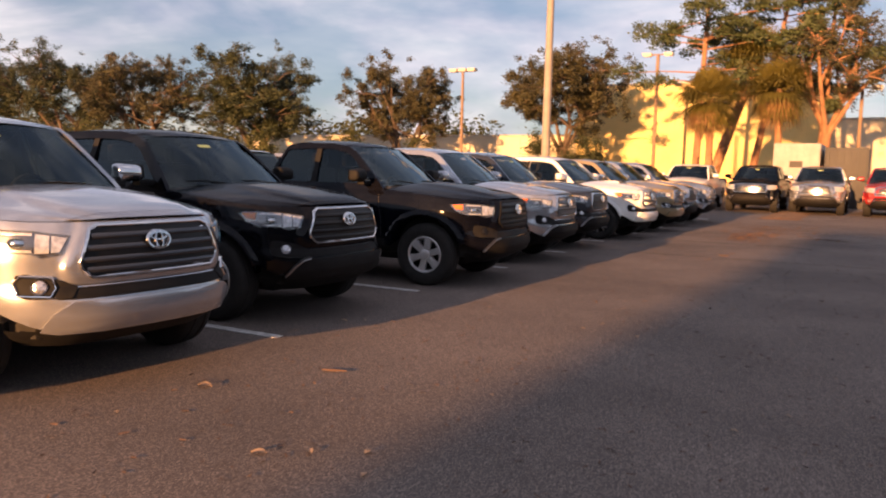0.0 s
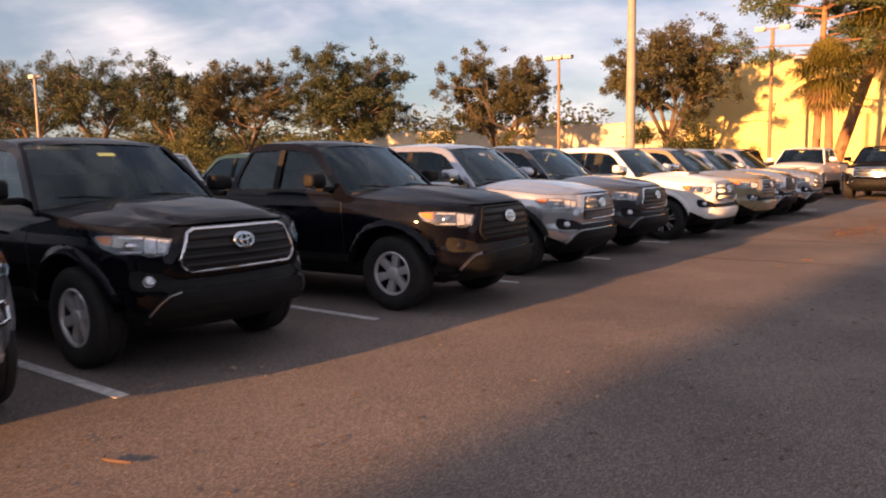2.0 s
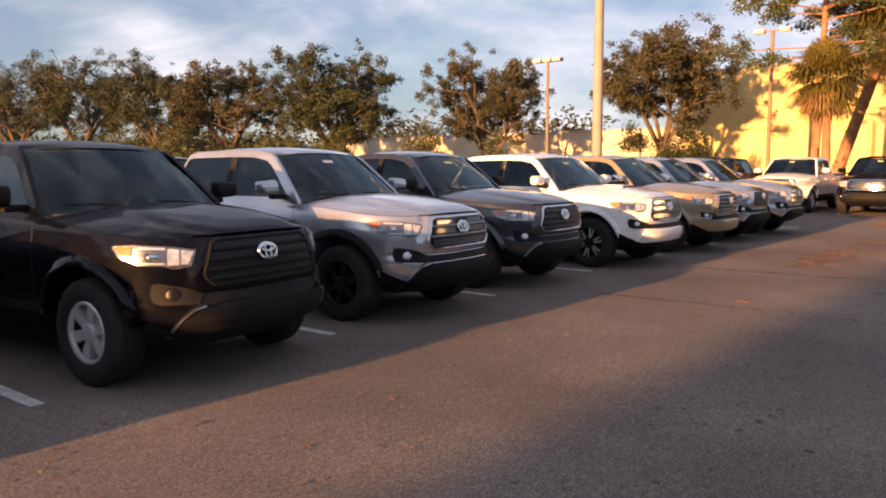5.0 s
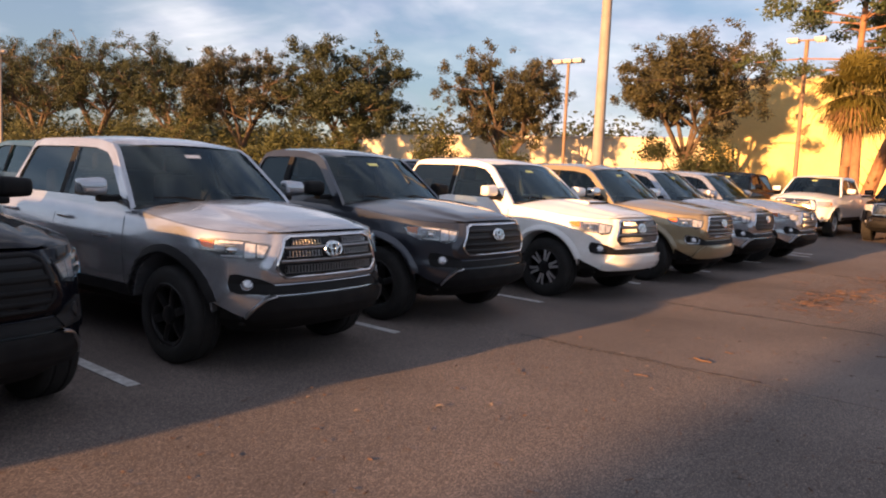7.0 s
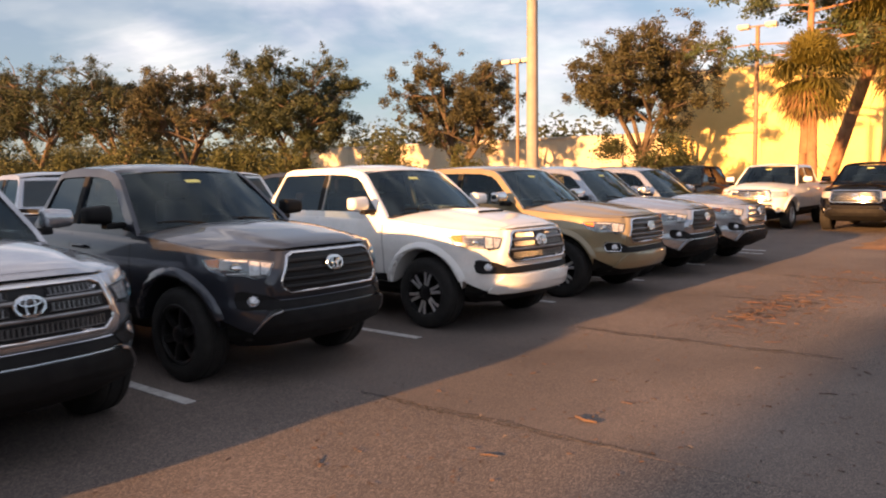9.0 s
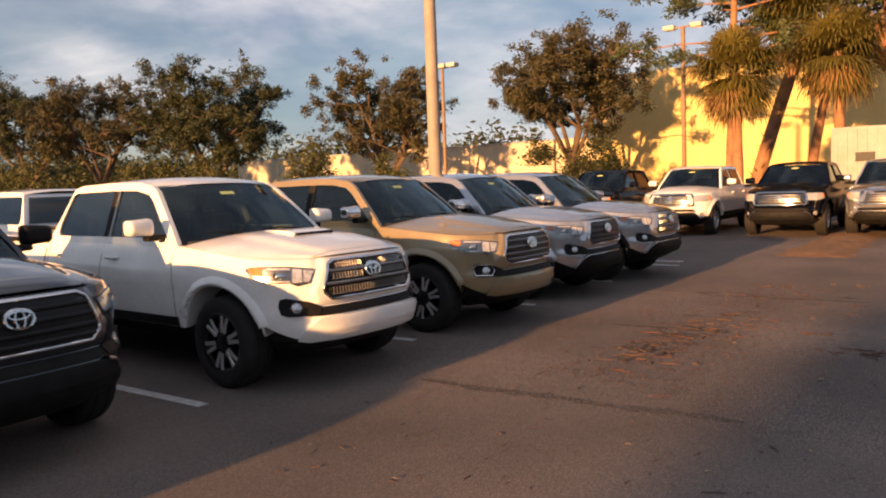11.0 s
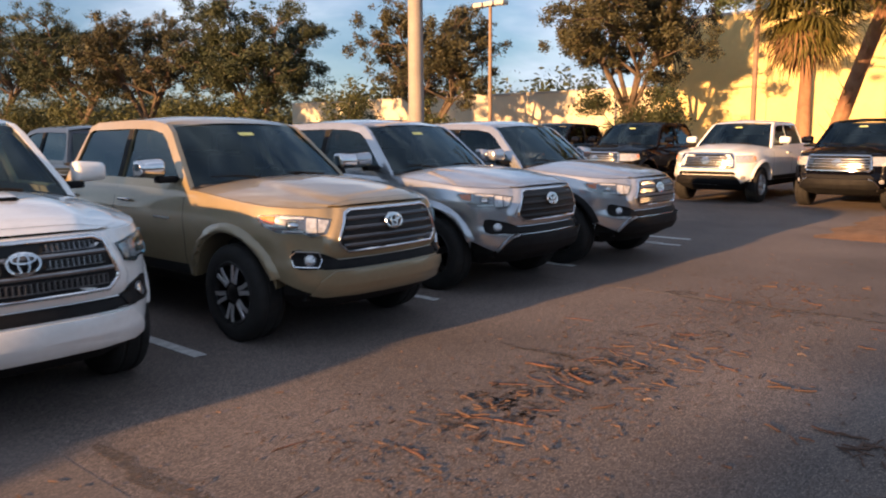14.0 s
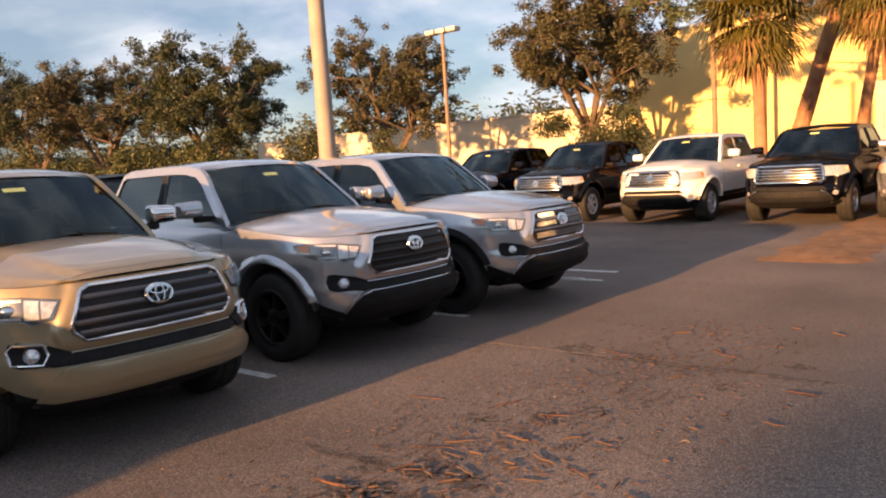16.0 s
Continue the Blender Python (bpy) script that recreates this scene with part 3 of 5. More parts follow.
def flare(x_hub, s, wide):
    rows = []
    for i in range(33):
        a = math.radians((17 if x_hub == HUB_F else 9) + (154 if x_hub == HUB_F else 153) * i / 32)
        row = []
        for dr, off in ((-0.004, -0.05), (-0.006, 0.016), (0.012, 0.026), (wide * 0.6, 0.018), (wide, -0.004)):
            x, z = x_hub + (ARCH + dr) * math.cos(a), HUB_Z + 0.01 + (ARCH + dr) * math.sin(a)
            row.append(skin(s * u_of_x(x), z, off))
        rows.append(row)
    return grid(rows)


def mirror_shell(s):
    bm = box(-1.83, -1.70, s * 0.955 if s > 0 else -1.185, 1.185 if s > 0 else -0.955, 1.258, 1.418, 0.045, 4)
    for v in bm.verts:
        if v.co.x > -1.76:
            v.co.x += 0.03 * (1 - abs((v.co.z - 1.335) / 0.07))
        if abs(v.co.y) > 1.05:
            v.co.z += (v.co.z - 1.33) * -0.12
    return bm


def mirror_arm(s):
    bm = box(-1.80, -1.70, min(s * 0.83, s * 1.02), max(s * 0.83, s * 1.02), 1.215, 1.27, 0.02)
    return bm


def seam(points, s, off=0.0015, wide=0.004):
    bm = bmesh.new()
    us = [(u_of_x(x), z) for x, z in points]
    for (u0, z0), (u1, z1) in zip(us, us[1:]):
        du, dz = u1 - u0, z1 - z0
        k = math.hypot(du, dz)
        nu, nz = -dz / k * wide, du / k * wide
        rows = [[skin(s * (u0 + du * t + nu * f), z0 + dz * t + nz * f, off) for f in (-1, 1)] for t in np.linspace(0, 1, 7)]
        grid(rows, bm)
    return bm


def handle(x, s):
    p = skin(s * u_of_x(x), 1.045, 0.0)
    return box(x - 0.10, x + 0.10, min(p[1], p[1] + s * 0.04), max(p[1], p[1] + s * 0.04), 1.03, 1.06, 0.012)


def seat(x, y):
    bm = box(x - 0.28, x + 0.25, y - 0.25, y + 0.25, 0.75, 0.95, 0.06, 3)
    box(x - 0.38, x - 0.22, y - 0.25, y + 0.25, 0.90, 1.42, 0.06, 3, bm)
    box(x - 0.38, x - 0.27, y - 0.13, y + 0.13, 1.44, 1.62, 0.04, 3, bm)
    return bm


def bumper_loop():
    return [(-0.66, 0.405), (0.66, 0.405), (0.76, 0.425), (0.68, 0.530), (0.57, 0.606), (-0.57, 0.606), (-0.68, 0.530), (-0.76, 0.425)]


STYLE_LABEL = {"steel": "silver painted wheel", "split": "black alloy wheel with machined edges", "sport": "black alloy wheel"}


def truck(name, m, colour, label, group, style="double", grille="frame", wheel="steel", trim="body", lower="body", scoop=False, mirror="body", sticker=True, big=False, fog_trim=False, flares="body", badge=None, tag=False):
    """A pickup: body, bonnet, cab, glass, lamps, grille, bumper, wheels, each a part."""
    t = thing(name, m, label, "pickup truck", group)

    def add(n, key, make, mat, lab="", smooth=True, under=None):
        return part(n, make, mat, under or t, lab, smooth, key=("truck", n, *key))

    add("body", (), body_shell, colour)
    add("bonnet", (), hood, colour)
    add("underbody", (), lambda: box(-5.2, -0.25, -0.70, 0.70, 0.36, 0.80, 0.05, 2, box(-4.9, -0.5, -0.52, 0.52, 0.26, 0.36, 0.03)), UNDER)
    add("cab_rear", (style,), lambda: cab_rear(style), colour)
    add("roof", (style,), lambda: roof(style), colour)
    add("windscreen", (), windshield, GLASS, "dark reflecting windscreen")
    add("rear_window", (style,), lambda: rear_pane(style), DARK_GLASS)
    add("cowl", (), lambda: grid([[(-1.28 - 0.12 * b * b, b * 0.84, 1.165 + 0.055 * (1 - b * b)) for b in np.linspace(-1, 1, 15)], [(-1.45 - 0.11 * b * b, b * 0.84, 1.185 + 0.045 * (1 - b * b)) for b in np.linspace(-1, 1, 15)]]), PLASTIC)
    for s in (-1, 1):
        add("cab_side", (style, s), lambda: side_frame(style, s), colour, smooth=False)
        for i, lp in enumerate(windows(style)):
            add("side_window", (style, s, i), lambda: pane(lp, s), DARK_GLASS if i else GLASS)
        mid = -2.66 if style == "double" else -2.52
        add("door_pillar", (style, s), lambda: grid([[(x, s * (half(z) + 0.003), z) for x in (mid - 0.082, mid - 0.003)] for z in (1.237, 1.35, 1.5, 1.668)]), PLASTIC)
        add("wiper", (s,), lambda: tube([(-1.40, 0.36 * s + 0.12, 1.24), (-1.46, 0.36 * s - 0.10, 1.265), (-1.48, 0.36 * s - 0.32, 1.262)], [0.012, 0.009, 0.006], 6), PLASTIC)
        mcol = CHROME if mirror == "chrome" else PLASTIC if mirror == "black" else colour
        mir = add("wing_mirror", (s,), lambda: mirror_shell(s), mcol, "chrome wing mirror" if mirror == "chrome" else "")
        add("mirror_arm", (s,), lambda: mirror_arm(s), PLASTIC, under=mir)
        add("mirror_glass", (s,), lambda: box(-1.838, -1.832, min(s * 0.975, s * 1.165), max(s * 0.975, s * 1.165), 1.28, 1.39), CHROME, under=mir)
        back = cab_x(style)[2]
        add("door_seam", (style, s), lambda: seam([(-1.52, 1.10), (-1.50, 0.80), (-1.47, 0.52)], s), UNDER)
        add("door_seam", (style, s, 1), lambda: seam([(mid - 0.04, 1.15), (mid - 0.03, 0.52)], s), UNDER)
        add("door_seam", (style, s, 2), lambda: seam([(back + 0.06, 1.17), (back + 0.09, 0.88), (back + 0.30, 0.55)], s), UNDER)
        add("bed_seam", (style, s), lambda: seam([(back - 0.03, 1.175), (back - 0.03, 0.60)], s, wide=0.012), UNDER)
        hcol = CHROME if mirror == "chrome" else colour
        add("door_handle", (style, s, 0), lambda: handle(mid + 0.16, s), hcol)
        if style == "double":
            add("door_handle", (style, s, 1), lambda: handle(back + 0.22, s), hcol)
        add("sill_trim", (s,), lambda: grid([[skin(s * u, z, 0.012) for u in np.linspace(u_of_x(-1.42), u_of_x(-3.62), 14)] for z in (0.475, 0.52, 0.56)]), PLASTIC)
        fcol = PLASTIC if flares == "black" else colour
        add("wheel_arch", (s, 0), lambda: flare(HUB_F, s, 0.075), fcol)
        add("wheel_arch", (s, 1), lambda: flare(HUB_R, s, 0.075), fcol)
        # lamps
        lamp_loop = TUNDRA_LAMP if big else HEADLAMP
        head = add("headlight", (s, big), lambda: patch(lamp_loop, 0.004, 0.05, s), REFLECTOR if big else LAMP_BOWL, "clear headlight with chrome reflectors")
        if not big:
            add("reflector", (s, 0), lambda: patch([(0.595, 0.978), (0.690, 0.990), (0.690, 0.892), (0.645, 0.895)], 0.009, 0.01, s), REFLECTOR, under=head)
            add("reflector", (s, 4), lambda: patch([(0.702, 0.992), (0.782, 1.002), (0.782, 0.888), (0.702, 0.890)], 0.009, 0.01, s), REFLECTOR, under=head)
            add("lamp_bezel", (s,), lambda: patch([(0.79, 1.005), (1.0, 1.012), (1.0, 0.94), (0.96, 0.897), (0.79, 0.895)], 0.006, 0.01, s), SMOKED, under=head)
            add("reflector", (s, 1), lambda: disc(s * 0.89, 0.949, 0.050, 0.032, 0.009, dome=0.012), CHROME, under=head)
            add("reflector", (s, 2), lambda: patch([(0.80, 1.008), (0.99, 1.014), (1.0, 0.998), (0.80, 0.992)], 0.009, 0.01, s), REFLECTOR, under=head)
            add("reflector", (s, 3), lambda: patch([(0.80, 0.908), (0.96, 0.908), (0.97, 0.898), (0.80, 0.892)], 0.009, 0.01, s), REFLECTOR, under=head)
            add("marker_lens", (s,), lambda: patch([(1.035, 1.013), (1.165, 1.008), (1.12, 0.962), (1.035, 0.950)], 0.012, 0.01, s), AMBER, "amber side marker", under=head)
        else:
            add("marker_lens", (s, big), lambda: patch([(1.11, 1.005), (1.155, 1.00), (1.16, 0.94), (1.11, 0.925)], 0.010, 0.01, s), AMBER, under=head)
        add("lens", (s, big), lambda: patch(lamp_loop, 0.018, 0.02, s), LENS, under=head).visible_shadow = False
        if not big:
            pocket = add("fog_pocket", (s,), lambda: patch([(0.54, 0.690), (0.66, 0.735), (0.84, 0.768), (0.89, 0.760), (0.905, 0.70), (0.88, 0.640), (0.82, 0.622), (0.58, 0.626)], 0.013, 0.03, s, n=9), PLASTIC)
            add("fog_lamp", (s,), lambda: disc(s * 0.755, 0.695, 0.038, 0.036, 0.019, dome=0.008), GRILLE_BLACK if grille == "bare" else FOG_GLASS, under=pocket)
            add("fog_ring", (s,), lambda: ring(s * 0.755, 0.695, 0.043, 0.040, 0.006, 0.022), GRILLE_BLACK if grille == "bare" else SMOKED, under=pocket)
            if fog_trim:
                add("fog_bezel", (s,), lambda: band([(0.69, 0.745), (0.86, 0.755), (0.90, 0.72), (0.87, 0.645), (0.69, 0.640), (0.665, 0.69)], 0.011, 0.026, s), CHROME, "chrome fog lamp surround", under=pocket)
        else:
            add("fog_lamp", (s, big), lambda: disc(s * 0.80, 0.56, 0.06, 0.04, 0.02), REFLECTOR)
    # nose
    loop = TUNDRA_GRILLE if big else GRILLE
    g = add("grille", (big,), lambda: patch([(u * 0.985, 0.896 + (z - 0.896) * 0.98) for u, z in loop], 0.003, 0.02), GRILLE_BLACK, "black radiator grille")
    if big:
        for z in (0.99, 0.94, 0.89, 0.84):
            add("grille_bar", (big, z), lambda: bar(z, 0.022, loop, 0.034), SOFT_CHROME, under=g)
        add("grille_frame", (big,), lambda: band(loop, 0.022, 0.030), CHROME, "chrome grille surround", under=g)
    elif grille == "mesh":
        for z0, z1 in ((0.985, 1.032), (0.895, 0.945), (0.775, 0.835)):
            for side in (0,) if z1 < 0.9 else (-1, 1):
                add("grille_insert", (z0, side), lambda: mesh_cells(z0, z1, loop, side), GRILLE_GREY, "grey slotted grille insert", under=g)
        for z in (0.965, 0.865):
            add("grille_bar", (z, "m"), lambda: bar(z, 0.026, loop, 0.018), GRILLE_GREY, under=g)
    else:
        for z in (0.985, 0.915, 0.845, 0.785):
            add("grille_bar", (z,), lambda: bar(z, 0.034, loop, 0.016), PLASTIC if grille == "bare" else BAR_GREY if fog_trim else GRILLE_BLACK, under=g)
    if not big:
        if grille == "bare":
            add("grille_frame", ("bare",), lambda: band(loop, 0.014, 0.014), PLASTIC, under=g)
        else:
            add("grille_frame", ("chrome",), lambda: band(loop, 0.0125, 0.020), CHROME, "thin chrome grille surround", under=g)
    add("badge_ring", (big,), lambda: ring(0, 0.945 if not big else 0.915, 0.083, 0.056, 0.010, 0.036), CHROME, under=g)
    add("badge_oval", (big,), lambda: ring(0, 0.945 if not big else 0.915, 0.028, 0.050, 0.007, 0.036), CHROME, under=g)
    add("badge_bar", (big,), lambda: ring(0, 0.967 if not big else 0.937, 0.060, 0.022, 0.007, 0.036), CHROME, under=g)
    add("air_intake", (big,), lambda: patch([(-0.66, 0.618), (0.66, 0.618), (0.60, 0.676), (0.52, 0.684), (-0.52, 0.684), (-0.60, 0.676)], 0.012, 0.03, n=14), PLASTIC)
    add("shut_line", (), hood_seam, UNDER)
    low = {"body": colour, "black": PLASTIC, "chrome": CHROME}[lower]
    b = add("bumper", (lower == "black",), lambda: patch(bumper_loop(), 0.036, 0.075), low, "chrome bumper" if lower == "chrome" else "")
    if lower == "black":
        for s in (-1, 1):
            add("bumper_trim", (s,), lambda: band([(0.54, 0.612), (0.61, 0.590), (0.68, 0.530), (0.76, 0.440)], 0.015, 0.044, s, closed=False), DULL_CHROME, "silver bumper corner strip", under=b)
    add("valance", (), lambda: grid([[skin(u, z, o) for u in np.linspace(-1.0, 1.0, 25)] for z, o in ((0.425, 0.004), (0.37, -0.02), (0.30, -0.12))]), PLASTIC)
    # wheels
    n = {"steel": 6, "split": 6, "sport": 6}[wheel]
    wcol = ALLOY if wheel == "steel" else BLACK_ALLOY
    for x in (HUB_F, HUB_R):
        for s in (-1, 1):
            w = new("wheel")
            w.parent = t
            w.matrix_basis = pose(x, s * 0.79, HUB_Z, 0, 0, 0 if s < 0 else 180)
            tagged(w, STYLE_LABEL[wheel])
            add("tyre", (), tyre, RUBBER, under=w)
            add("rim", (), rim_barrel, BLACK_ALLOY, under=w)
            add("rim_lip", (), lambda: lathe([(0.221, -0.09), (0.227, -0.112), (0.219, -0.119), (0.203, -0.112), (0.196, -0.088)], 40), ALLOY if wheel == "steel" else BLACK_ALLOY, under=w)
            for k in range(n):
                add("spoke", (k, wheel), lambda: spoke(k, n, wheel), wcol, under=w)
                if wheel == "split":
                    for f in (-1, 1):
                        add("spoke_edge", (k, f), lambda: spoke_edge(k, n, f), MACHINED, under=w)
            add("hub_cap", (), hub_cap, wcol, under=w)
            if wheel != "steel":
                for piece in w.children:
                    if not piece.name.startswith("tyre"):
                        piece.scale = (1.13, 1.06, 1.13)
    # cabin
    add("dashboard", (), lambda: box(-1.95, -1.45, -0.78, 0.78, 0.95, 1.20, 0.05, 3), CABIN)
    add("steering_wheel", (), lambda: lathe([(0.17 + 0.014 * math.cos(a), 0.014 * math.sin(a)) for a in np.linspace(0, 2 * math.pi, 9)], 22, axis="x", at=(-2.05, 0.37, 1.14)), CABIN)
    for y in (-0.38, 0.38):
        add("seat", (y,), lambda: seat(-2.45, y), CABIN)
    if style == "double":
        add("rear_seat", (), lambda: box(-3.45, -3.25, -0.66, 0.66, 0.85, 1.45, 0.06, 3), CABIN)
    add("bed_floor", (style,), lambda: box(-5.30, cab_x(style)[2] - 0.02, -0.80, 0.80, 0.76, 0.82), UNDER)
    for s in (-1, 1):
        add("bed_rail", (style, s), lambda: box(-5.37, cab_x(style)[2] - 0.02, min(s * 0.78, s * 0.895), max(s * 0.78, s * 0.895), 1.165, 1.212, 0.012), PLASTIC)
        add("bed_wall", (style, s), lambda: box(-5.36, cab_x(style)[2] - 0.02, min(s * 0.78, s * 0.80), max(s * 0.78, s * 0.80), 0.80, 1.18), UNDER)
    add("tailgate", (), lambda: box(-5.40, -5.32, -0.78, 0.78, 0.62, 1.20, 0.015), colour)
    for s in (-1, 1):
        add("tail_light", (s,), lambda: box(-5.40, -5.28, min(s * 0.79, s * 0.915), max(s * 0.79, s * 0.915), 0.82, 1.16, 0.02), TAIL, "red tail light")
    add("rear_bumper", (), lambda: box(-5.52, -5.36, -0.86, 0.86, 0.46, 0.62, 0.03), CHROME if mirror == "chrome" or big else PLASTIC)
    if scoop:
        sc = add("bonnet_scoop", (), lambda: scoop_shell(), colour, "raised bonnet scoop")
        add("scoop_mouth", (), lambda: box(-0.708, -0.690, -0.21, 0.21, bonnet_height(-0.7) - 0.012, bonnet_height(-0.7) + 0.019, 0.004), PLASTIC, under=sc)
    if badge:
        for s in (-1, 1):
            add("door_badge", (s,), lambda: box(-1.98, -1.72, min(s * 0.937, s * 0.944), max(s * 0.937, s * 0.944), 0.915, 0.935, 0.002), badge, "small badge strip on the front door")
    if tag:
        add("window_label", (style,), lambda: grid([[(x, half(z) - 0.010, z) for x in (-2.36 - 0.05 * (1.6 - z), -2.28 - 0.05 * (1.6 - z))] for z in (1.30, 1.45, 1.60)]), TAG, "red and white price strip on the window", smooth=False)
    if sticker:
        a = 0.80
        add("windscreen_label", (sticker,), lambda: grid([[(-1.42 - a * 0.62 + 0.014 - 0.62 * da, y, 1.225 + a * 0.475 + 0.0125 + 0.475 * da) for y in (-0.10, 0.06)] for da in (-0.03, 0.03)]), STICKER_WHITE if sticker == "white" else STICKER, "small paper label behind the windscreen", smooth=False)
    return t


def bonnet_height(x):
    """The bonnet's height along its middle line."""
    pts = sorted((-v.co.x, v.co.z) for v in MESHES[("truck", "bonnet")].vertices if abs(v.co.y) < 0.01)
    return float(np.interp(-x, [p[0] for p in pts], [p[1] for p in pts]))


def spoke_edge(k, n, f):
    a = 2 * math.pi * k / n + 0.3
    rows = []
    for r, c, y in ((0.075, 0.016, -0.110), (0.15, 0.025, -0.114), (0.206, 0.038, -0.112)):
        rows.append([(r * math.cos(a) - f * z * math.sin(a), y + d, r * math.sin(a) + f * z * math.cos(a)) for z, d in ((c - 0.017, 0.006), (c - 0.014, 0), (c + 0.012, 0), (c + 0.014, 0.006))])
    return grid(rows)


def scoop_shell():
    rows = []
    for x, h in ((-0.70, 0.022), (-0.78, 0.027), (-0.92, 0.022), (-1.08, 0.008), (-1.16, -0.012)):
        base = bonnet_height(x) - 0.004
        rows.append([(x - 0.02 * b * b, b * 0.25, base + (h if abs(b) < 0.9 else 0) * (1 - 0.15 * b * b) - (0.02 if abs(b) == 1 else 0)) for b in (-1, -0.88, -0.6, -0.3, 0, 0.3, 0.6, 0.88, 1)])
    return grid(rows)


TAG = material("price_strip", (0.62, 0.08, 0.07), 0.6, second=(0.75, 0.70, 0.68), scale=7)
TAIL = material("tail_lens", (0.30, 0.012, 0.010), 0.12, coat=0.8)

FRONT_ROW = "row of parked pickups"
# name, how far forward, along the row, turn, then paint and trim
truck("pickup_truck", pose(-4.15, 0.75, 0), SILVER, "silver pickup at the end of the row", FRONT_ROW, wheel="steel")
truck("pickup_truck", pose(-3.60, 3.52, 0, 0, 0, -2), SILVER, "silver double-cab pickup with a chrome-framed grille and body-coloured bumper", FRONT_ROW, wheel="split", mirror="chrome", fog_trim=True)
truck("pickup_truck", pose(-3.97, 6.09, 0), BLACK, "black double-cab pickup with a chrome-framed grille and silver wheels", FRONT_ROW, wheel="steel", lower="black", mirror="black")
truck("pickup_truck", pose(-3.60, 9.22, 0, 0, 0, 4.5), NAVY, "black extended-cab pickup with plain black grille and silver wheels", FRONT_ROW, style="access", grille="bare", wheel="steel", lower="black", mirror="black", sticker="")
truck("pickup_truck", pose(-3.91, 11.96, 0, 0, 0, 3), SILVER, "silver double-cab pickup with slotted grey grille and black arches", FRONT_ROW, grille="mesh", wheel="sport", lower="black", flares="black", sticker="white", badge=DULL_CHROME)
truck("pickup_truck", pose(-4.17, 14.47, 0, 0, 0, 1.5), GREY, "dark graphite extended-cab pickup with chrome-framed grille", FRONT_ROW, style="access", wheel="sport", lower="black", mirror="black")
truck("pickup_truck", pose(-3.94, 17.27, 0, 0, 0, -2.5), WHITE, "white double-cab pickup with a bonnet scoop and slotted grille", FRONT_ROW, grille="mesh", wheel="split", scoop=True)
truck("pickup_truck", pose(-3.92, 20.00, 0), TAN, "sand-coloured double-cab pickup with chrome mirrors and fog lamp surrounds", FRONT_ROW, wheel="split", mirror="chrome", fog_trim=True, badge=CHROME)
truck("pickup_truck", pose(-4.10, 22.52, 0), SILVER, "silver double-cab pickup with a chrome-framed grille and black wheels", FRONT_ROW, wheel="sport", lower="black")
truck("pickup_truck", pose(-3.97, 24.74, 0), SILVER, "silver double-cab pickup with slotted grille, last of the row", FRONT_ROW, grille="mesh", wheel="sport", lower="black", flares="black", sticker="")

FAR_ROW = "row of large pickups facing the lane"
for x, colour, words in ((-12.7, NAVY, "black"), (-9.85, BLACK, "black"), (-6.95, WHITE, "white"), (-4.15, NAVY, "dark"), (-1.75, SILVER, "silver"), (0.85, RED, "red")):
    truck("large_pickup_truck", pose(x, 33.2, 0, 0, 0, -90) @ Matrix.Scale(1.075, 4), colour, words + " full-size pickup with a chrome barred grille", FAR_ROW, grille="bars", big=True, lower="black", mirror="body")

BACK_ROW = "second row of parked pickups, tails towards the first"
for y, colour, cab, words in ((5.2, SILVER, "double", "silver"), (8.0, WHITE, "double", "white"), (10.75, SILVER, "access", "silver"), (13.6, GREEN, "double", "dark green"), (16.2, SILVER, "access", "silver"), (19.2, WHITE, "double", "white"), (21.8, GREY, "double", "graphite"), (24.3, BLACK, "double", "black"), (2.4, GREY, "double", "graphite")):
    truck("pickup_truck", pose(-15.7, y, 0, 0, 0, 180), colour, words + " pickup seen from its tail in the second row", BACK_ROW, style=cab, tag=cab == "access", mirror="chrome" if cab == "access" else "body", sticker="")

# ---------------------------------------------------------------- trees
def leaves(name, clumps, count, size, mat, parent, seed, flat=0.6, label=""):
    """Many small leaves spread through clumps (x, y, z, rx, rz)."""
    g = np.random.default_rng(seed)
    c = np.array(clumps)
    wts = c[:, 3] ** 2 * c[:, 4]
    pick = g.choice(len(c), count, p=wts / wts.sum())
    d = np.clip(g.normal(size=(count, 3)), -2.3, 2.3) * 0.54
    pos = c[pick, :3] + d * np.c_[c[pick, 3], c[pick, 3], c[pick, 4]]
    a = g.normal(size=(count, 3))
    a[:, 2] *= flat
    a /= np.linalg.norm(a, axis=1)[:, None]
    b = np.cross(a, g.normal(size=(count, 3)))
    b /= np.linalg.norm(b, axis=1)[:, None]
    s = size * (0.6 + 0.8 * g.random(count))[:, None]
    v = np.stack([pos - a * s, pos - b * s * 0.42, pos + a * s, pos + b * s * 0.42], 1).reshape(-1, 3)
    me = bpy.data.meshes.new(name)
    me.from_pydata(v.tolist(), [], np.arange(count * 4).reshape(-1, 4).tolist())
    ob = finish(new(name, me), mat)
    ob.parent = parent
    return tagged(ob, label)


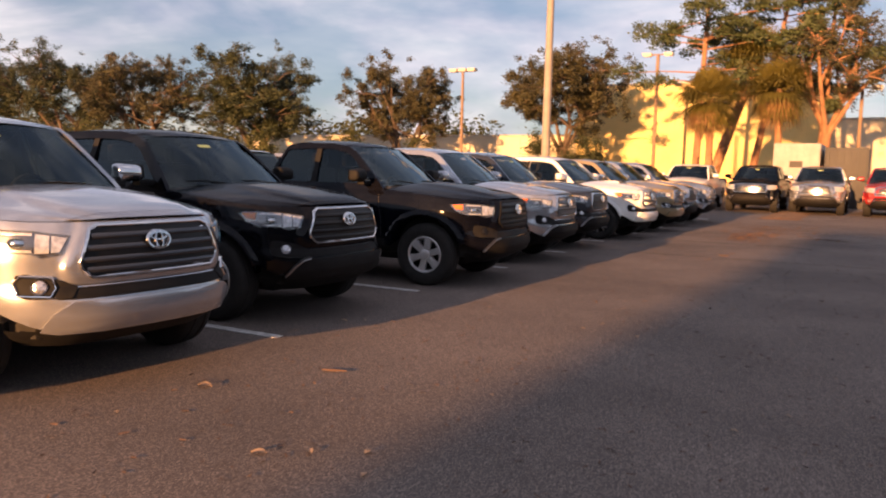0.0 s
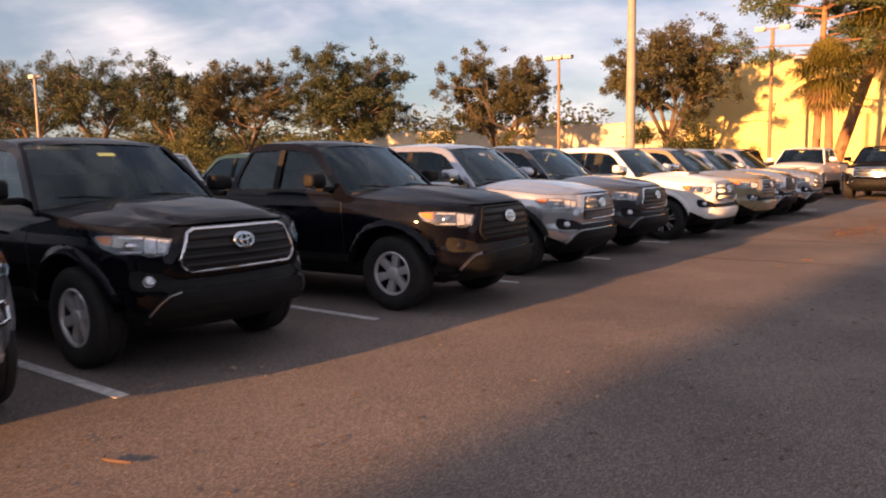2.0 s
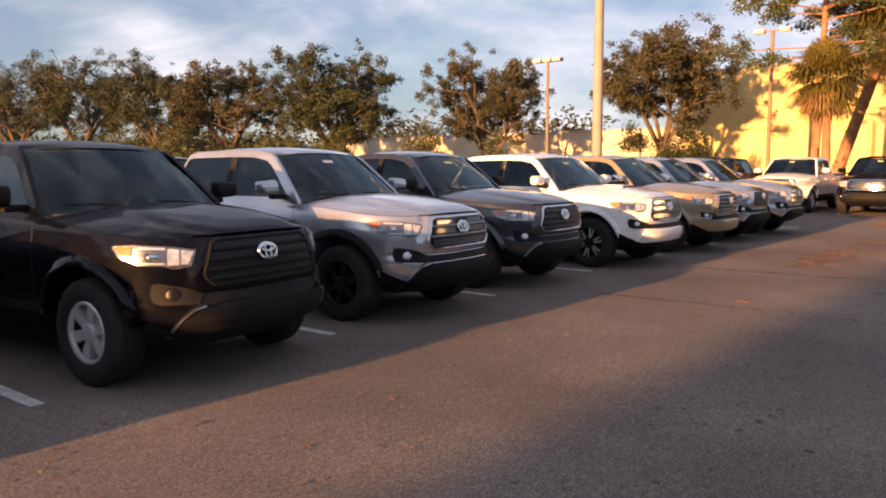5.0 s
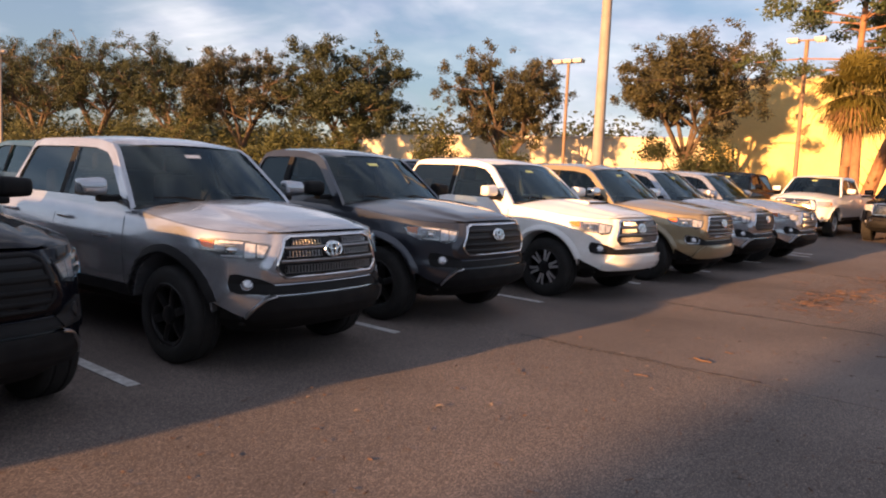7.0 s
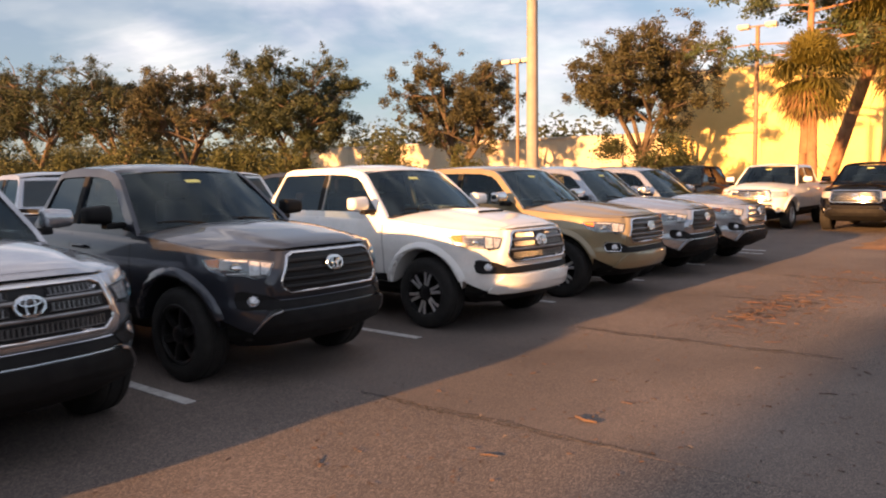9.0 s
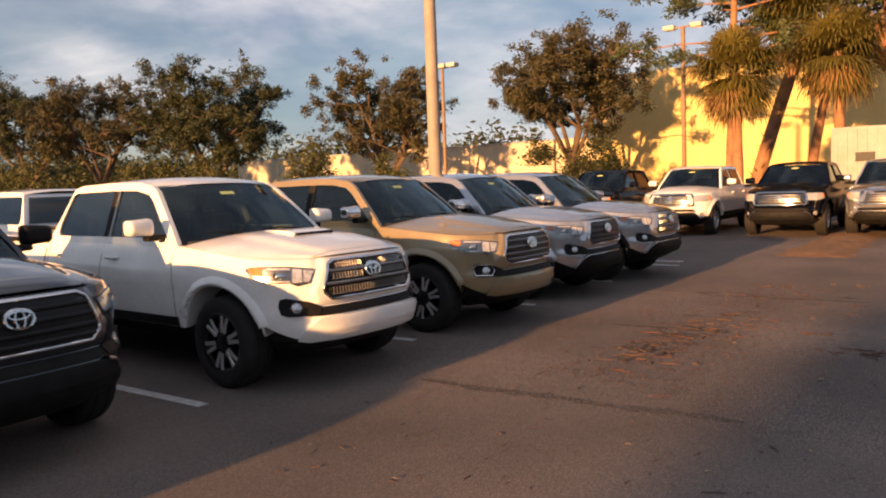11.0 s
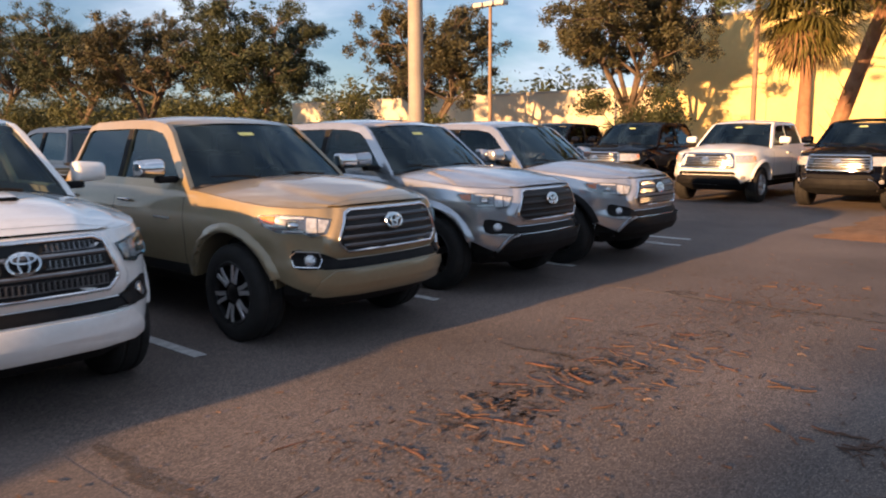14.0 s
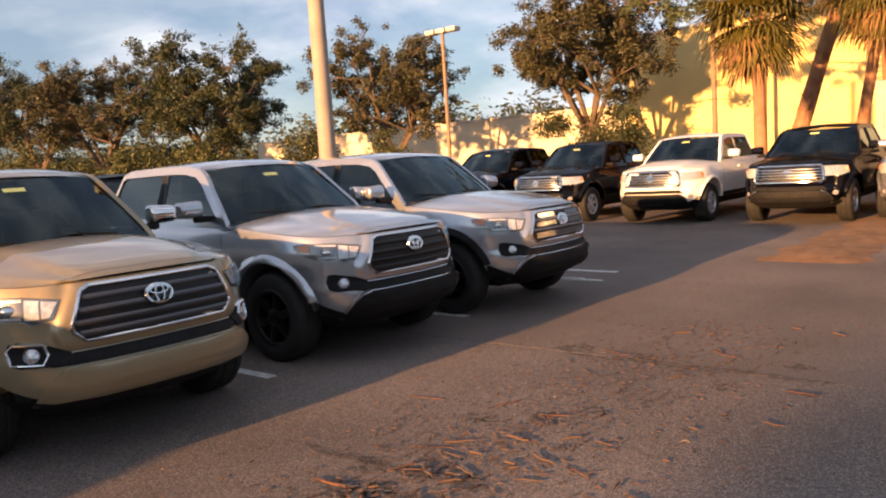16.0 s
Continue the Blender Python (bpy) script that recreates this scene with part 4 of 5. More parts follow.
def oak(x, y, top, wide, seed, count, mats=(LEAF, BARK), label="broad oak with dark green and rusty leaves", fork=0.22, size=0.088, low=0.30):
    """A forked trunk, limbs, and a ragged crown in clumps."""
    g = random.Random(seed)
    t = thing("tree", pose(x, y, 0), label, "tree", "trees along the car park")
    bm = bmesh.new()
    h = top * fork
    lean = g.uniform(-0.3, 0.3)
    tube([(0, 0, -0.1), (lean * 0.4, 0, h * 0.5), (lean, 0.1, h)], [top * 0.035, top * 0.026, top * 0.024], 10, bm)
    clumps = []
    zl = top * low
    zc, rz, rr = (top + zl) / 2, (top - zl) / 2, wide / 2
    n = 24
    knees = []
    for i in range(n):
        up = -0.70 + 1.55 * (i + g.random()) / n
        a = i * 2.39996 + g.uniform(-0.5, 0.5)
        flat = math.sqrt(max(0.05, 1 - min(1, abs(up)) ** 2))
        far = g.uniform(0.48, 0.80) + 0.24 * noise.noise(Vector((math.cos(a) * 1.3, math.sin(a) * 1.3, up * 1.5 + seed * 3.7)))
        lobe = Vector((lean + math.cos(a) * flat * rr * far, math.sin(a) * flat * rr * far, zc + up * rz * (far + 0.08)))
        if i % 4 == 0:
            root = Vector((lean, 0.1, h * g.uniform(0.85, 1.0)))
        else:
            root = min(knees, key=lambda q: (q - lobe).length)
        mid = root.lerp(lobe, 0.5) + Vector((g.uniform(-0.3, 0.3), g.uniform(-0.3, 0.3), rz * 0.10))
        if i % 4 == 0:
            knees.append(mid)
        k = 1.0 if i % 4 == 0 else 0.55
        tube([root, mid, lobe], [top * 0.015 * k, top * 0.009 * k, top * 0.004 * k], 7, bm)
        out = (lobe - Vector((lean, 0, zc - rz * 0.6))).normalized()
        big = wide * g.uniform(0.085, 0.15)
        for k in range(16):
            d = Vector((g.gauss(0, 0.66), g.gauss(0, 0.66), g.gauss(0, 0.48)))
            d += out * g.uniform(-0.7, 0.6)
            c = lobe + d * big
            f = wide * g.uniform(0.020, 0.048)
            clumps.append((*c, f, f * g.uniform(0.6, 0.95)))
            if k % 3 == 0:
                tube([lobe.lerp(mid, g.uniform(0.0, 0.5)), lobe.lerp(c, 0.5) + Vector((0, 0, -0.06)), c], [top * 0.0045, top * 0.003, top * 0.001], 5, bm)
            if k % 4 == 0:
                tip = c + (out + Vector((g.uniform(-0.7, 0.7), g.uniform(-0.7, 0.7), g.uniform(-0.1, 0.7)))) * big * 0.32
                f *= 0.6
                clumps.append((*c.lerp(tip, 0.55), f, f * 1.2))
                clumps.append((*tip, f * 0.7, f * 0.9))
    part("trunk", bm, mats[1], t)
    leaves("crown", clumps, count, size, mats[0], t, seed)
    return t


def palm(x, y, h, lean, seed, skirt=0, thick=0.30, big=1.0):
    """Fan palm: ringed trunk, round head of drooping fans, dry fans below."""
    g = random.Random(seed)
    t = thing("palm_tree", pose(x, y, 0), "fan palm with drooping yellow-green fronds and rough trunk", "palm tree", "palms behind the car park")
    pts = [(lean * (k / 8) ** 1.1 * 1.0, 0, h * k / 8 - (0.1 if k == 0 else 0)) for k in range(9)]
    part("trunk", tube(pts, [thick * (1 - 0.04 * k + 0.06 * (k % 2)) for k in range(9)], 12), PINE_BARK, t)
    tx, tz = pts[-1][0], h

    def fans(n, lo, hi, reach_, seed_):
        gg = random.Random(seed_)
        v, f = [], []
        for i in range(n):
            az, el = gg.uniform(0, 2 * math.pi), radians(gg.uniform(lo, hi))
            d = Vector((math.cos(az) * math.cos(el), math.sin(az) * math.cos(el), math.sin(el)))
            side = Vector((-math.sin(az), math.cos(az), 0))
            up = d.cross(side) * -1
            base = Vector((tx, 0, tz))
            r = reach_ * gg.uniform(0.8, 1.1)
            mid = base + d * r * 0.5
            k = len(v)
            v += [base + side * 0.02, base - side * 0.02, mid - side * 0.015, mid + side * 0.015]
            f.append((k, k + 1, k + 2, k + 3))
            for j in range(21):
                a = radians(-112 + 224 * j / 20)
                dd = (d * math.cos(a) + side * math.sin(a)).normalized()
                ln = r * 0.66 * (0.72 + 0.28 * math.cos(a)) * gg.uniform(0.88, 1.12)
                w = (d * -math.sin(a) + side * math.cos(a)) * 0.034
                drop = gg.uniform(0.7, 1.5)
                m1 = mid + dd * ln * 0.45 + up * 0.05 + Vector((0, 0, 0.0))
                m2 = mid + dd * ln * 0.80 + Vector((0, 0, -0.13 * ln * drop))
                tip = mid + dd * ln * 0.96 + Vector((0, 0, -0.36 * ln * drop))
                k = len(v)
                v += [mid, m1 - w, m2 - w * 0.6, tip, m2 + w * 0.6, m1 + w]
                f += [(k, k + 1, k + 5), (k + 1, k + 2, k + 4, k + 5), (k + 2, k + 3, k + 4)]
        return v, f

    raw("crown", *fans(105, -55, 85, 1.75 * big, seed), FROND, t)
    ob = raw("dry_fronds", *fans(26, -84, -35, 1.65 * big, seed + 1), DEAD_FROND, t)
    tagged(ob, "dry brown hanging fronds")
    if skirt:
        v, f = [], []
        for i in range(80):
            k = g.random()
            z, az = h * (0.06 + 0.50 * k), g.uniform(0, 6.283)
            c = Vector((lean * (z / h) ** 1.1, 0, z))
            d = Vector((math.cos(az), math.sin(az), 0))
            s = Vector((-d.y, d.x, 0)) * 0.06
            n = len(v)
            v += [c + d * 0.2 + s, c + d * 0.2 - s, c + d * g.uniform(0.4, 0.75) + Vector((0, 0, g.uniform(-0.1, 0.6)))]
            f.append((n, n + 1, n + 2))
        raw("bark_fringe", v, f, DEAD_FROND, t)
    return t


def pine(x, y, h, lean, seed, count, bare=0.45, spread=1.0):
    g = random.Random(seed)
    t = thing("pine_tree", pose(x, y, 0), "tall pine with a bare reddish trunk and open crown", "pine tree", "pines behind the car park")
    pts = [(lean * k / 6 + g.uniform(-0.05, 0.05), g.uniform(-0.05, 0.05), h * k / 6 - (0.1 if k == 0 else 0)) for k in range(7)]
    bm = tube(pts, [0.24 - 0.03 * k for k in range(7)], 10)
    clumps = []
    for i in range(32):
        z = h * (bare + (1 - bare) * g.random())
        c = Vector((lean * z / h, 0, z))
        a, r = g.uniform(0, 6.283), spread * g.uniform(1.4, 4.4) * (1.3 - z / h * 0.65)
        e = c + Vector((math.cos(a) * r, math.sin(a) * r, g.uniform(-0.2, 0.7)))
        tube([c, (c + e) / 2 + Vector((0, 0, 0.12)), e], [0.05, 0.035, 0.012], 6, bm)
        for k in range(7):
            f = g.uniform(0.22, 0.45)
            q = c + (e - c) * g.uniform(0.55, 1.1)
            clumps.append((q.x + g.uniform(-0.6, 0.6), q.y + g.uniform(-0.6, 0.6), q.z + g.uniform(-0.2, 0.45), f, f * 0.75))
    part("trunk", bm, PINE_BARK, t)
    leaves("crown", clumps, int(count * 1.5), 0.10, NEEDLE, t, seed, flat=1.0)
    return t


def bush(x, y, h, wide, seed, count, mat=BUSH, label="loose green shrub at the edge of the car park", size=0.13):
    g = random.Random(seed)
    t = thing("shrub", pose(x, y, 0), label, "shrub", "shrubs along the car park")
    bm = bmesh.new()
    clumps = []
    for i in range(9):
        a, r = g.uniform(0, 6.283), g.random() ** 0.6 * wide / 2
        z = h * g.uniform(0.35, 0.85)
        e = (math.cos(a) * r, math.sin(a) * r, z)
        tube([(0, 0, -0.05), (e[0] * 0.5, e[1] * 0.5, z * 0.6), e], [0.05, 0.03, 0.01], 6, bm)
        for k in range(3):
            f = wide * g.uniform(0.10, 0.18)
            clumps.append((e[0] + g.uniform(-0.3, 0.3), e[1] + g.uniform(-0.3, 0.3), max(f * 0.5, z + g.uniform(-0.35, 0.12) * h), f, f * 0.8))
    part("stem", bm, BARK, t)
    leaves("foliage", clumps, count, size, mat, t, seed)
    return t


oak(-19.9, 54.2, 10.6, 9.9, 3, 56000, (LEAF_WARM, BARK), "oak with rusty green leaves and pale forked trunk", fork=0.27, low=0.36)
oak(-33.2, 53.1, 10.2, 9.2, 5, 44000, (LEAF_WARM, BARK), "oak with rusty lower leaves", fork=0.2, low=0.26)
oak(-42.35, 46.5, 10.5, 10.8, 8, 66000, (LEAF, BARK), "dense dark green oak", fork=0.2, low=0.22)
oak(-53.0, 44.5, 10.9, 10.2, 11, 46000, (LEAF_WARM, BARK), "spreading oak with bare pale limbs", fork=0.24, low=0.32)
oak(-62.0, 44.0, 11.4, 10.6, 14, 46000, (LEAF, BARK), fork=0.24, low=0.28)
oak(-73.0, 42.0, 12.4, 11.6, 17, 46000, (LEAF, BARK), fork=0.24, low=0.28)
oak(-84.0, 41.0, 13.4, 12.4, 21, 44000, (LEAF, BARK), low=0.25)
oak(-95.0, 40.0, 13.8, 12.6, 24, 36000, (LEAF_WARM, BARK), low=0.25)
oak(-107.0, 40.0, 12.6, 13.5, 27, 26000, (LEAF, BARK))
oak(-2.7, 48.5, 11.0, 7.0, 52, 12000, (LEAF_WARM, PINE_BARK), "open brownish tree with a forked reddish trunk", fork=0.36, low=0.42)
palm(-7.35, 41.8, 5.3, -0.1, 31, thick=0.21)
palm(-8.9, 49.5, 8.2, 2.5, 33, skirt=1, thick=0.33, big=1.35)
palm(-4.35, 44.5, 6.0, -0.2, 35, thick=0.22)
pine(-9.2, 47.5, 15.0, 0.3, 41, 13000, 0.42, 1.3)
pine(-6.6, 50.0, 15.0, 2.2, 43, 10000)
pine(-2.8, 50.0, 13.5, 0.4, 45, 10000, 0.36)
for i, (x, y, h, w) in enumerate(((-19.3, 53.0, 5.2, 5.0), (-28.0, 47.5, 3.6, 3.2), (-34.5, 47.0, 4.6, 4.5), (-38.5, 42.5, 3.8, 4.2), (-43.0, 41.5, 4.2, 5.0), (-47.5, 42.0, 3.2, 4.0), (-53.0, 40.0, 4.6, 6.0), (-59.0, 39.5, 4.2, 6.0), (-66.0, 39.0, 4.6, 7.0), (-74.0, 37.0, 4.2, 7.0), (-84.0, 36.0, 4.6, 8.0), (-95.0, 35.0, 4.6, 9.0))):
    if i == 0:
        bush(x, y, h, w, 60, 15000, LEAF, "dark upright shrub at the foot of an oak", 0.085)
    else:
        bush(x, y, h, w, 60 + i, 4200 if w < 5 else 6500, size=0.10)


def far_woods():
    """Distant tree line as one ragged mass of leaves."""
    g = random.Random(90)
    t = thing("far_woods", pose(0, 0, 0), "distant dark tree line behind the low buildings", "trees", kind="stuff")
    clumps = []
    for i in range(90):
        x = -190 + 215 * i / 90
        f = g.uniform(3.0, 5.0)
        clumps.append((x, 100 + g.uniform(-4, 4), g.uniform(1.5, 7.4 if x < -48 else 2.2), f, f * 0.7))
    for i in range(60):
        f = g.uniform(3.0, 5.0)
        clumps.append((-125 + g.uniform(-4, 4), -40 + 140 * i / 60, g.uniform(1.5, 6), f, f * 0.7))
    leaves("foliage", clumps, 90000, 0.40, LEAF, t, 91)


far_woods()


def hedge():
    g = random.Random(95)
    t = thing("hedge", pose(-75, 49, 0), "unclipped dark hedge behind the oaks", "hedge", kind="stuff")
    clumps = [(-38 + 64 * i / 90 - 0, g.uniform(-1, 1), g.uniform(0.8, 3.2), g.uniform(1.0, 1.6), g.uniform(0.8, 1.2)) for i in range(90)]
    leaves("foliage", clumps, 22000, 0.22, BUSH, t, 96)


hedge()


# ---------------------------------------------------------------- buildings
def hall(name, x0, x1, y0, y1, h, mat, label, ribs=0):
    t = thing(name, pose((x0 + x1) / 2, y0, 0), label, "building")
    cx, w, d = (x0 + x1) / 2, (x1 - x0) / 2, y1 - y0
    for n, b in (("wall", (-w, w, 0, 0.3)), ("wall", (-w, w, d - 0.3, d)), ("wall", (-w, -w + 0.3, 0.3, d - 0.3)), ("wall", (w - 0.3, w, 0.3, d - 0.3))):
        part(n, box(*b, -0.1, h), mat, t, smooth=False)
    part("roof", box(-w + 0.3, w - 0.3, 0.3, d - 0.3, h - 0.5, h - 0.3), ROOF, t, smooth=False)
    part("parapet", box(-w - 0.06, w + 0.06, -0.06, 0.36, h, h + 0.16, 0.02), ROOF, t, smooth=False)
    if ribs:
        for k in range(1, ribs):
            x = -w + 2 * w * k / ribs
            part("pilaster", box(x - 0.12, x + 0.12, -0.05, 0.0, 0, h, 0.01), mat, t, smooth=False, key=None)
    return t


hall("warehouse", -21.8, -3.2, 62.0, 90.0, 8.4, STUCCO, "tall cream stucco hall lit by the low sun", 3)
hall("low_building", -60.0, -21.9, 63.0, 85.0, 4.45, STUCCO_GREY, "long low pale building with a flat roof", 7)
hall("low_building", -3.1, 8.0, 63.0, 85.0, 5.6, STUCCO_GREY, "low pale building beside the hall", 3)
# Never in view; added to darken what the truck fronts mirror.
hall("reflection_block", 22.0, 33.0, -30.0, 58.0, 4.0, BRICK_WALL, "unseen long grey block building added to dim reflections in the trucks")
# Added out of view: its edge and height cast the lane's shade.
hall("shade_caster", -3.75, 45.0, -75.0, -50.0, 10.8, BRICK_WALL, "unseen grey block building added to cast the shade on the lane")
# Added, unseen: hides the horizon glow from the doors' reflections.
hall("glow_blocker", -75.0, -3.9, -74.0, -58.0, 6.4, BRICK_WALL, "unseen plain grey block building added to block low sky glow")


def container(x, y, w, d, h, mat, label):
    t = thing("storage_container", pose(x, y, 0), label, "container", "containers behind the far row")
    part("shell", box(-w / 2, w / 2, 0, d, 0, h, 0.03), mat, t)
    n = int(w / 0.28)
    for i in range(n):
        cx = -w / 2 + w * (i + 0.5) / n
        part("rib", box(cx - 0.06, cx + 0.06, -0.03, 0.0, 0.12, h - 0.12, 0.008), mat, t, key=("rib", w, i))
    part("vent", box(-0.3, 0.3, -0.045, -0.032, h * 0.62, h * 0.72), DARK_WALL, t, smooth=False)


container(-3.3, 42.0, 2.1, 5.0, 3.1, GREY_STEEL, "pale grey steel storage container")
container(-1.1, 42.0, 1.9, 5.0, 2.9, DARK_WALL, "black steel storage container")


# ---------------------------------------------------------------- lamp posts
def lamp_post(x, y, h, r0, r1, mat, heads, label, yaw=0.0, square=False):
    t = thing("street_lamp", pose(x, y, 0, 0, 0, yaw), label, "lamp post", "car park lamps")
    part("pole", tube([(0, 0, 0.0), (0, 0, h * 0.5), (0, 0, h)], [r0, (r0 + r1) / 2, r1], 8 if square else 14), mat, t)
    part("footing", lathe([(0.30, 0), (0.30, 0.55), (0.26, 0.6), (0.01, 0.6)], 20, axis="z"), CONCRETE_POLE, t)
    if heads:
        part("arm", box(-0.75, 0.75, -0.04, 0.04, h - 0.05, h + 0.03, 0.01), mat, t)
        for s in heads:
            hd = part("lamp_head", box(s - 0.30, s + 0.30, -0.26, 0.26, h - 0.10, h + 0.12, 0.04, 3), LAMP_HEAD, t)
            part("lamp_glass", box(s - 0.24, s + 0.24, -0.20, 0.20, h - 0.115, h - 0.10), REFLECTOR, hd, smooth=False)
    return t


lamp_post(-10.56, 27.37, 9.5, 0.17, 0.12, CONCRETE_POLE, (-0.7, 0.7), "tall pale grey lamp post behind the parked pickups")
lamp_post(-26.13, 49.95, 8.5, 0.11, 0.09, RUST_POLE, (-0.72, 0.0, 0.72), "brown lamp post with a bar of lamp heads")
lamp_post(-13.34, 53.97, 9.5, 0.13, 0.11, RUST_POLE, (-0.72, 0.72), "brown lamp post with two lamp heads")
lamp_post(-0.85, 50.0, 6.5, 0.11, 0.09, RUST_POLE, (-0.72, 0.72), "thin lamp post beyond the far row")
lamp_post(-48.0, 25.0, 7.0, 0.10, 0.08, CONCRETE_POLE, (0.0,), "grey lamp post at the far side of the car park")


# ---------------------------------------------------------------- markings and litter
def stall_line(x0, y, x1=-9.4):
    ob = part("parking_line", box(x1, x0, y - 0.05, y + 0.05, 0.001, 0.006), LINE, None, smooth=False)
    tagged(ob, "worn white parking line on the asphalt", "parking line", "parking lines", "structure")


for x, y in ((-3.85, 2.25), (-3.9, 5.0), (-4.25, 7.82), (-4.35, 10.52), (-4.44, 13.25), (-4.60, 15.98), (-4.65, 18.69), (-4.62, 21.27), (-4.63, 23.82), (-4.4, 26.3)):
    stall_line(x, y)

for x0, x1, y in ((-5.6, -4.55, 27.0), (-5.4, -4.7, 26.35)):
    ob = part("parking_line", box(x0, x1, y - 0.06, y + 0.06, 0.001, 0.006), LINE, None, smooth=False)
    tagged(ob, "short worn white marking on the asphalt", "parking line", "parking lines", "structure")


def island():
    """A low bed of orange mulch and straw between the far pickups."""
    g = random.Random(5)
    rows = []
    for i in range(21):
        w = 0.62 + 0.10 * math.sin(i * 1.7) + g.uniform(-0.05, 0.05)
        h = 0.0 if i in (0, 20) else 0.09
        rows.append([(-2.55 + w * f + 0.05 * math.sin(i), 28.4 + 6.2 * i / 20, 0.003 + h * (1 - abs(f) ** 2) * g.uniform(0.5, 1.0)) for f in np.linspace(-1, 1, 9)])
    ob = part("mulch_bed", grid(rows), MULCH, None)
    tagged(ob, "low bed of orange mulch and pine straw", "planting bed")


island()


def lane_streak(y, x0, x1, seed, wide):
    """A ragged dark streak across the lane."""
    g = random.Random(seed)
    n = 26
    a, c = [], []
    for i in range(n):
        x = x0 + (x1 - x0) * i / (n - 1)
        m = y + 0.018 * math.sin(i * 0.6 + seed) + (x - x0) * 0.03
        w = wide * g.uniform(0.35, 1.0) * math.sin(math.pi * (i + 0.6) / (n + 0.2)) ** 0.4
        a.append((x, m - w, 0.0025))
        c.append((x, m + w * g.uniform(0.6, 1.1), 0.0025))
    part("tar_seam", grid([a, c]), STREAK, None, smooth=False)


STAIN = material("rotted_litter", (0.04, 0.033, 0.030), 0.95, second=(0.085, 0.070, 0.062), scale=12, bump=0.6, bump_scale=60)


def break_up(mat, scale, low, high):
    """Lets the ground show through a stain in ragged spots."""
    n, l = mat.node_tree.nodes, mat.node_tree.links
    tc, k, ramp = n.new("ShaderNodeTexCoord"), n.new("ShaderNodeTexNoise"), n.new("ShaderNodeValToRGB")
    k.inputs["Scale"].default_value, k.inputs["Detail"].default_value, k.inputs["Roughness"].default_value = scale, 8.0, 0.7
    ramp.color_ramp.elements[0].position, ramp.color_ramp.elements[1].position = low, high
    l.new(tc.outputs["Object"], k.inputs["Vector"])
    l.new(k.outputs["Fac"], ramp.inputs["Fac"])
    l.new(ramp.outputs["Color"], n["Principled BSDF"].inputs["Alpha"])


break_up(STAIN, 16.0, 0.47, 0.60)
# Darker tone, broken up by noise, for the streaks across the lane.
STREAK = material("streak_dark", (0.066, 0.058, 0.055), 0.9, second=(0.115, 0.100, 0.093), scale=9, bump=0.5, bump_scale=120)
break_up(STREAK, 22.0, 0.40, 0.62)
for i, (y, x0, x1, w) in enumerate(((14.2, -3.65, -1.3, 0.07), (17.40, -3.6, -1.0, 0.11), (20.4, -3.2, -1.9, 0.06), (22.95, -2.9, -0.9, 0.08))):
    lane_streak(y, x0, x1, i, w)


def stain(x, y, size, seed):
    """A ragged dark patch where litter has rotted on the asphalt."""
    g = random.Random(seed)
    pts = [(x + size * g.uniform(0.45, 1.0) * math.cos(a), y + size * 0.7 * g.uniform(0.45, 1.0) * math.sin(a), 0.0018) for a in np.linspace(0, 2 * math.pi, 19)[:-1]]
    bm = bmesh.new()
    c = bm.verts.new((x, y, 0.0018))
    vs = [bm.verts.new(p) for p in pts]
    for i in range(len(vs)):
        bm.faces.new((c, vs[i], vs[(i + 1) % len(vs)]))
    ob = part("asphalt_stain", bm, STAIN, None, smooth=False)
    tagged(ob, "dark rotted-litter stain on the asphalt", "stain", "stains on the asphalt", "structure")


for i, (x, y, s) in enumerate(((-2.35, 18.7, 0.22), (-2.15, 19.0, 0.16), (-2.45, 19.4, 0.25), (-2.3, 19.9, 0.3), (-2.6, 20.2, 0.2), (-2.0, 20.3, 0.16), (-2.55, 21.1, 0.16), (-2.0, 21.6, 0.12), (-1.5, 22.4, 0.14), (-2.3, 22.9, 0.18), (-1.2, 23.1, 0.14))):
    stain(x, y + 0.2, s, 40 + i)
for ob in [o for o in bpy.data.objects if o.name.startswith("tar_seam")]:
    tagged(ob, "ragged dark streak across the asphalt", "tar seam", "tar seams", "structure")


# ---------------------------------------------------------------- litter
def twig(x, y, length, turn, seed, mat=STRAW, wide=0.012):
    g = random.Random(seed)
    n = 5
    pts = [(length * (k / (n - 1) - 0.5), g.uniform(-0.06, 0.06) * length, 0.004 + wide * (0.8 + 0.9 * g.random())) for k in range(n)]
    ob = part("twig", tube(pts, [wide * (0.55 + 0.45 * math.sin(math.pi * (k + 0.6) / n)) for k in range(n)], 6), mat, None)
    ob.matrix_world = pose(x, y, 0, 0, 0, turn)
    return tagged(ob, "dry reddish twig on the asphalt", "twig", "twigs on the ground")


def dry_leaf(x, y, size, turn, seed):
    g = random.Random(seed)
    rows = []
    for k in range(7):
        a = k / 6
        w = size * 0.28 * math.sin(math.pi * (0.06 + 0.9 * a))
        z = 0.006 + 0.15 * size * math.sin(math.pi * a) * g.uniform(0.6, 1.2)
        rows.append([(size * (a - 0.5), w * f, z + abs(f) * size * 0.10) for f in (-1, -0.4, 0.4, 1)])
    ob = part("dry_leaf", grid(rows), DRY_LEAF, None)
    ob.matrix_world = pose(x, y, 0, 0, 0, turn)
    return tagged(ob, "curled pale dry leaf on the asphalt", "leaf", "dry leaves on the ground")


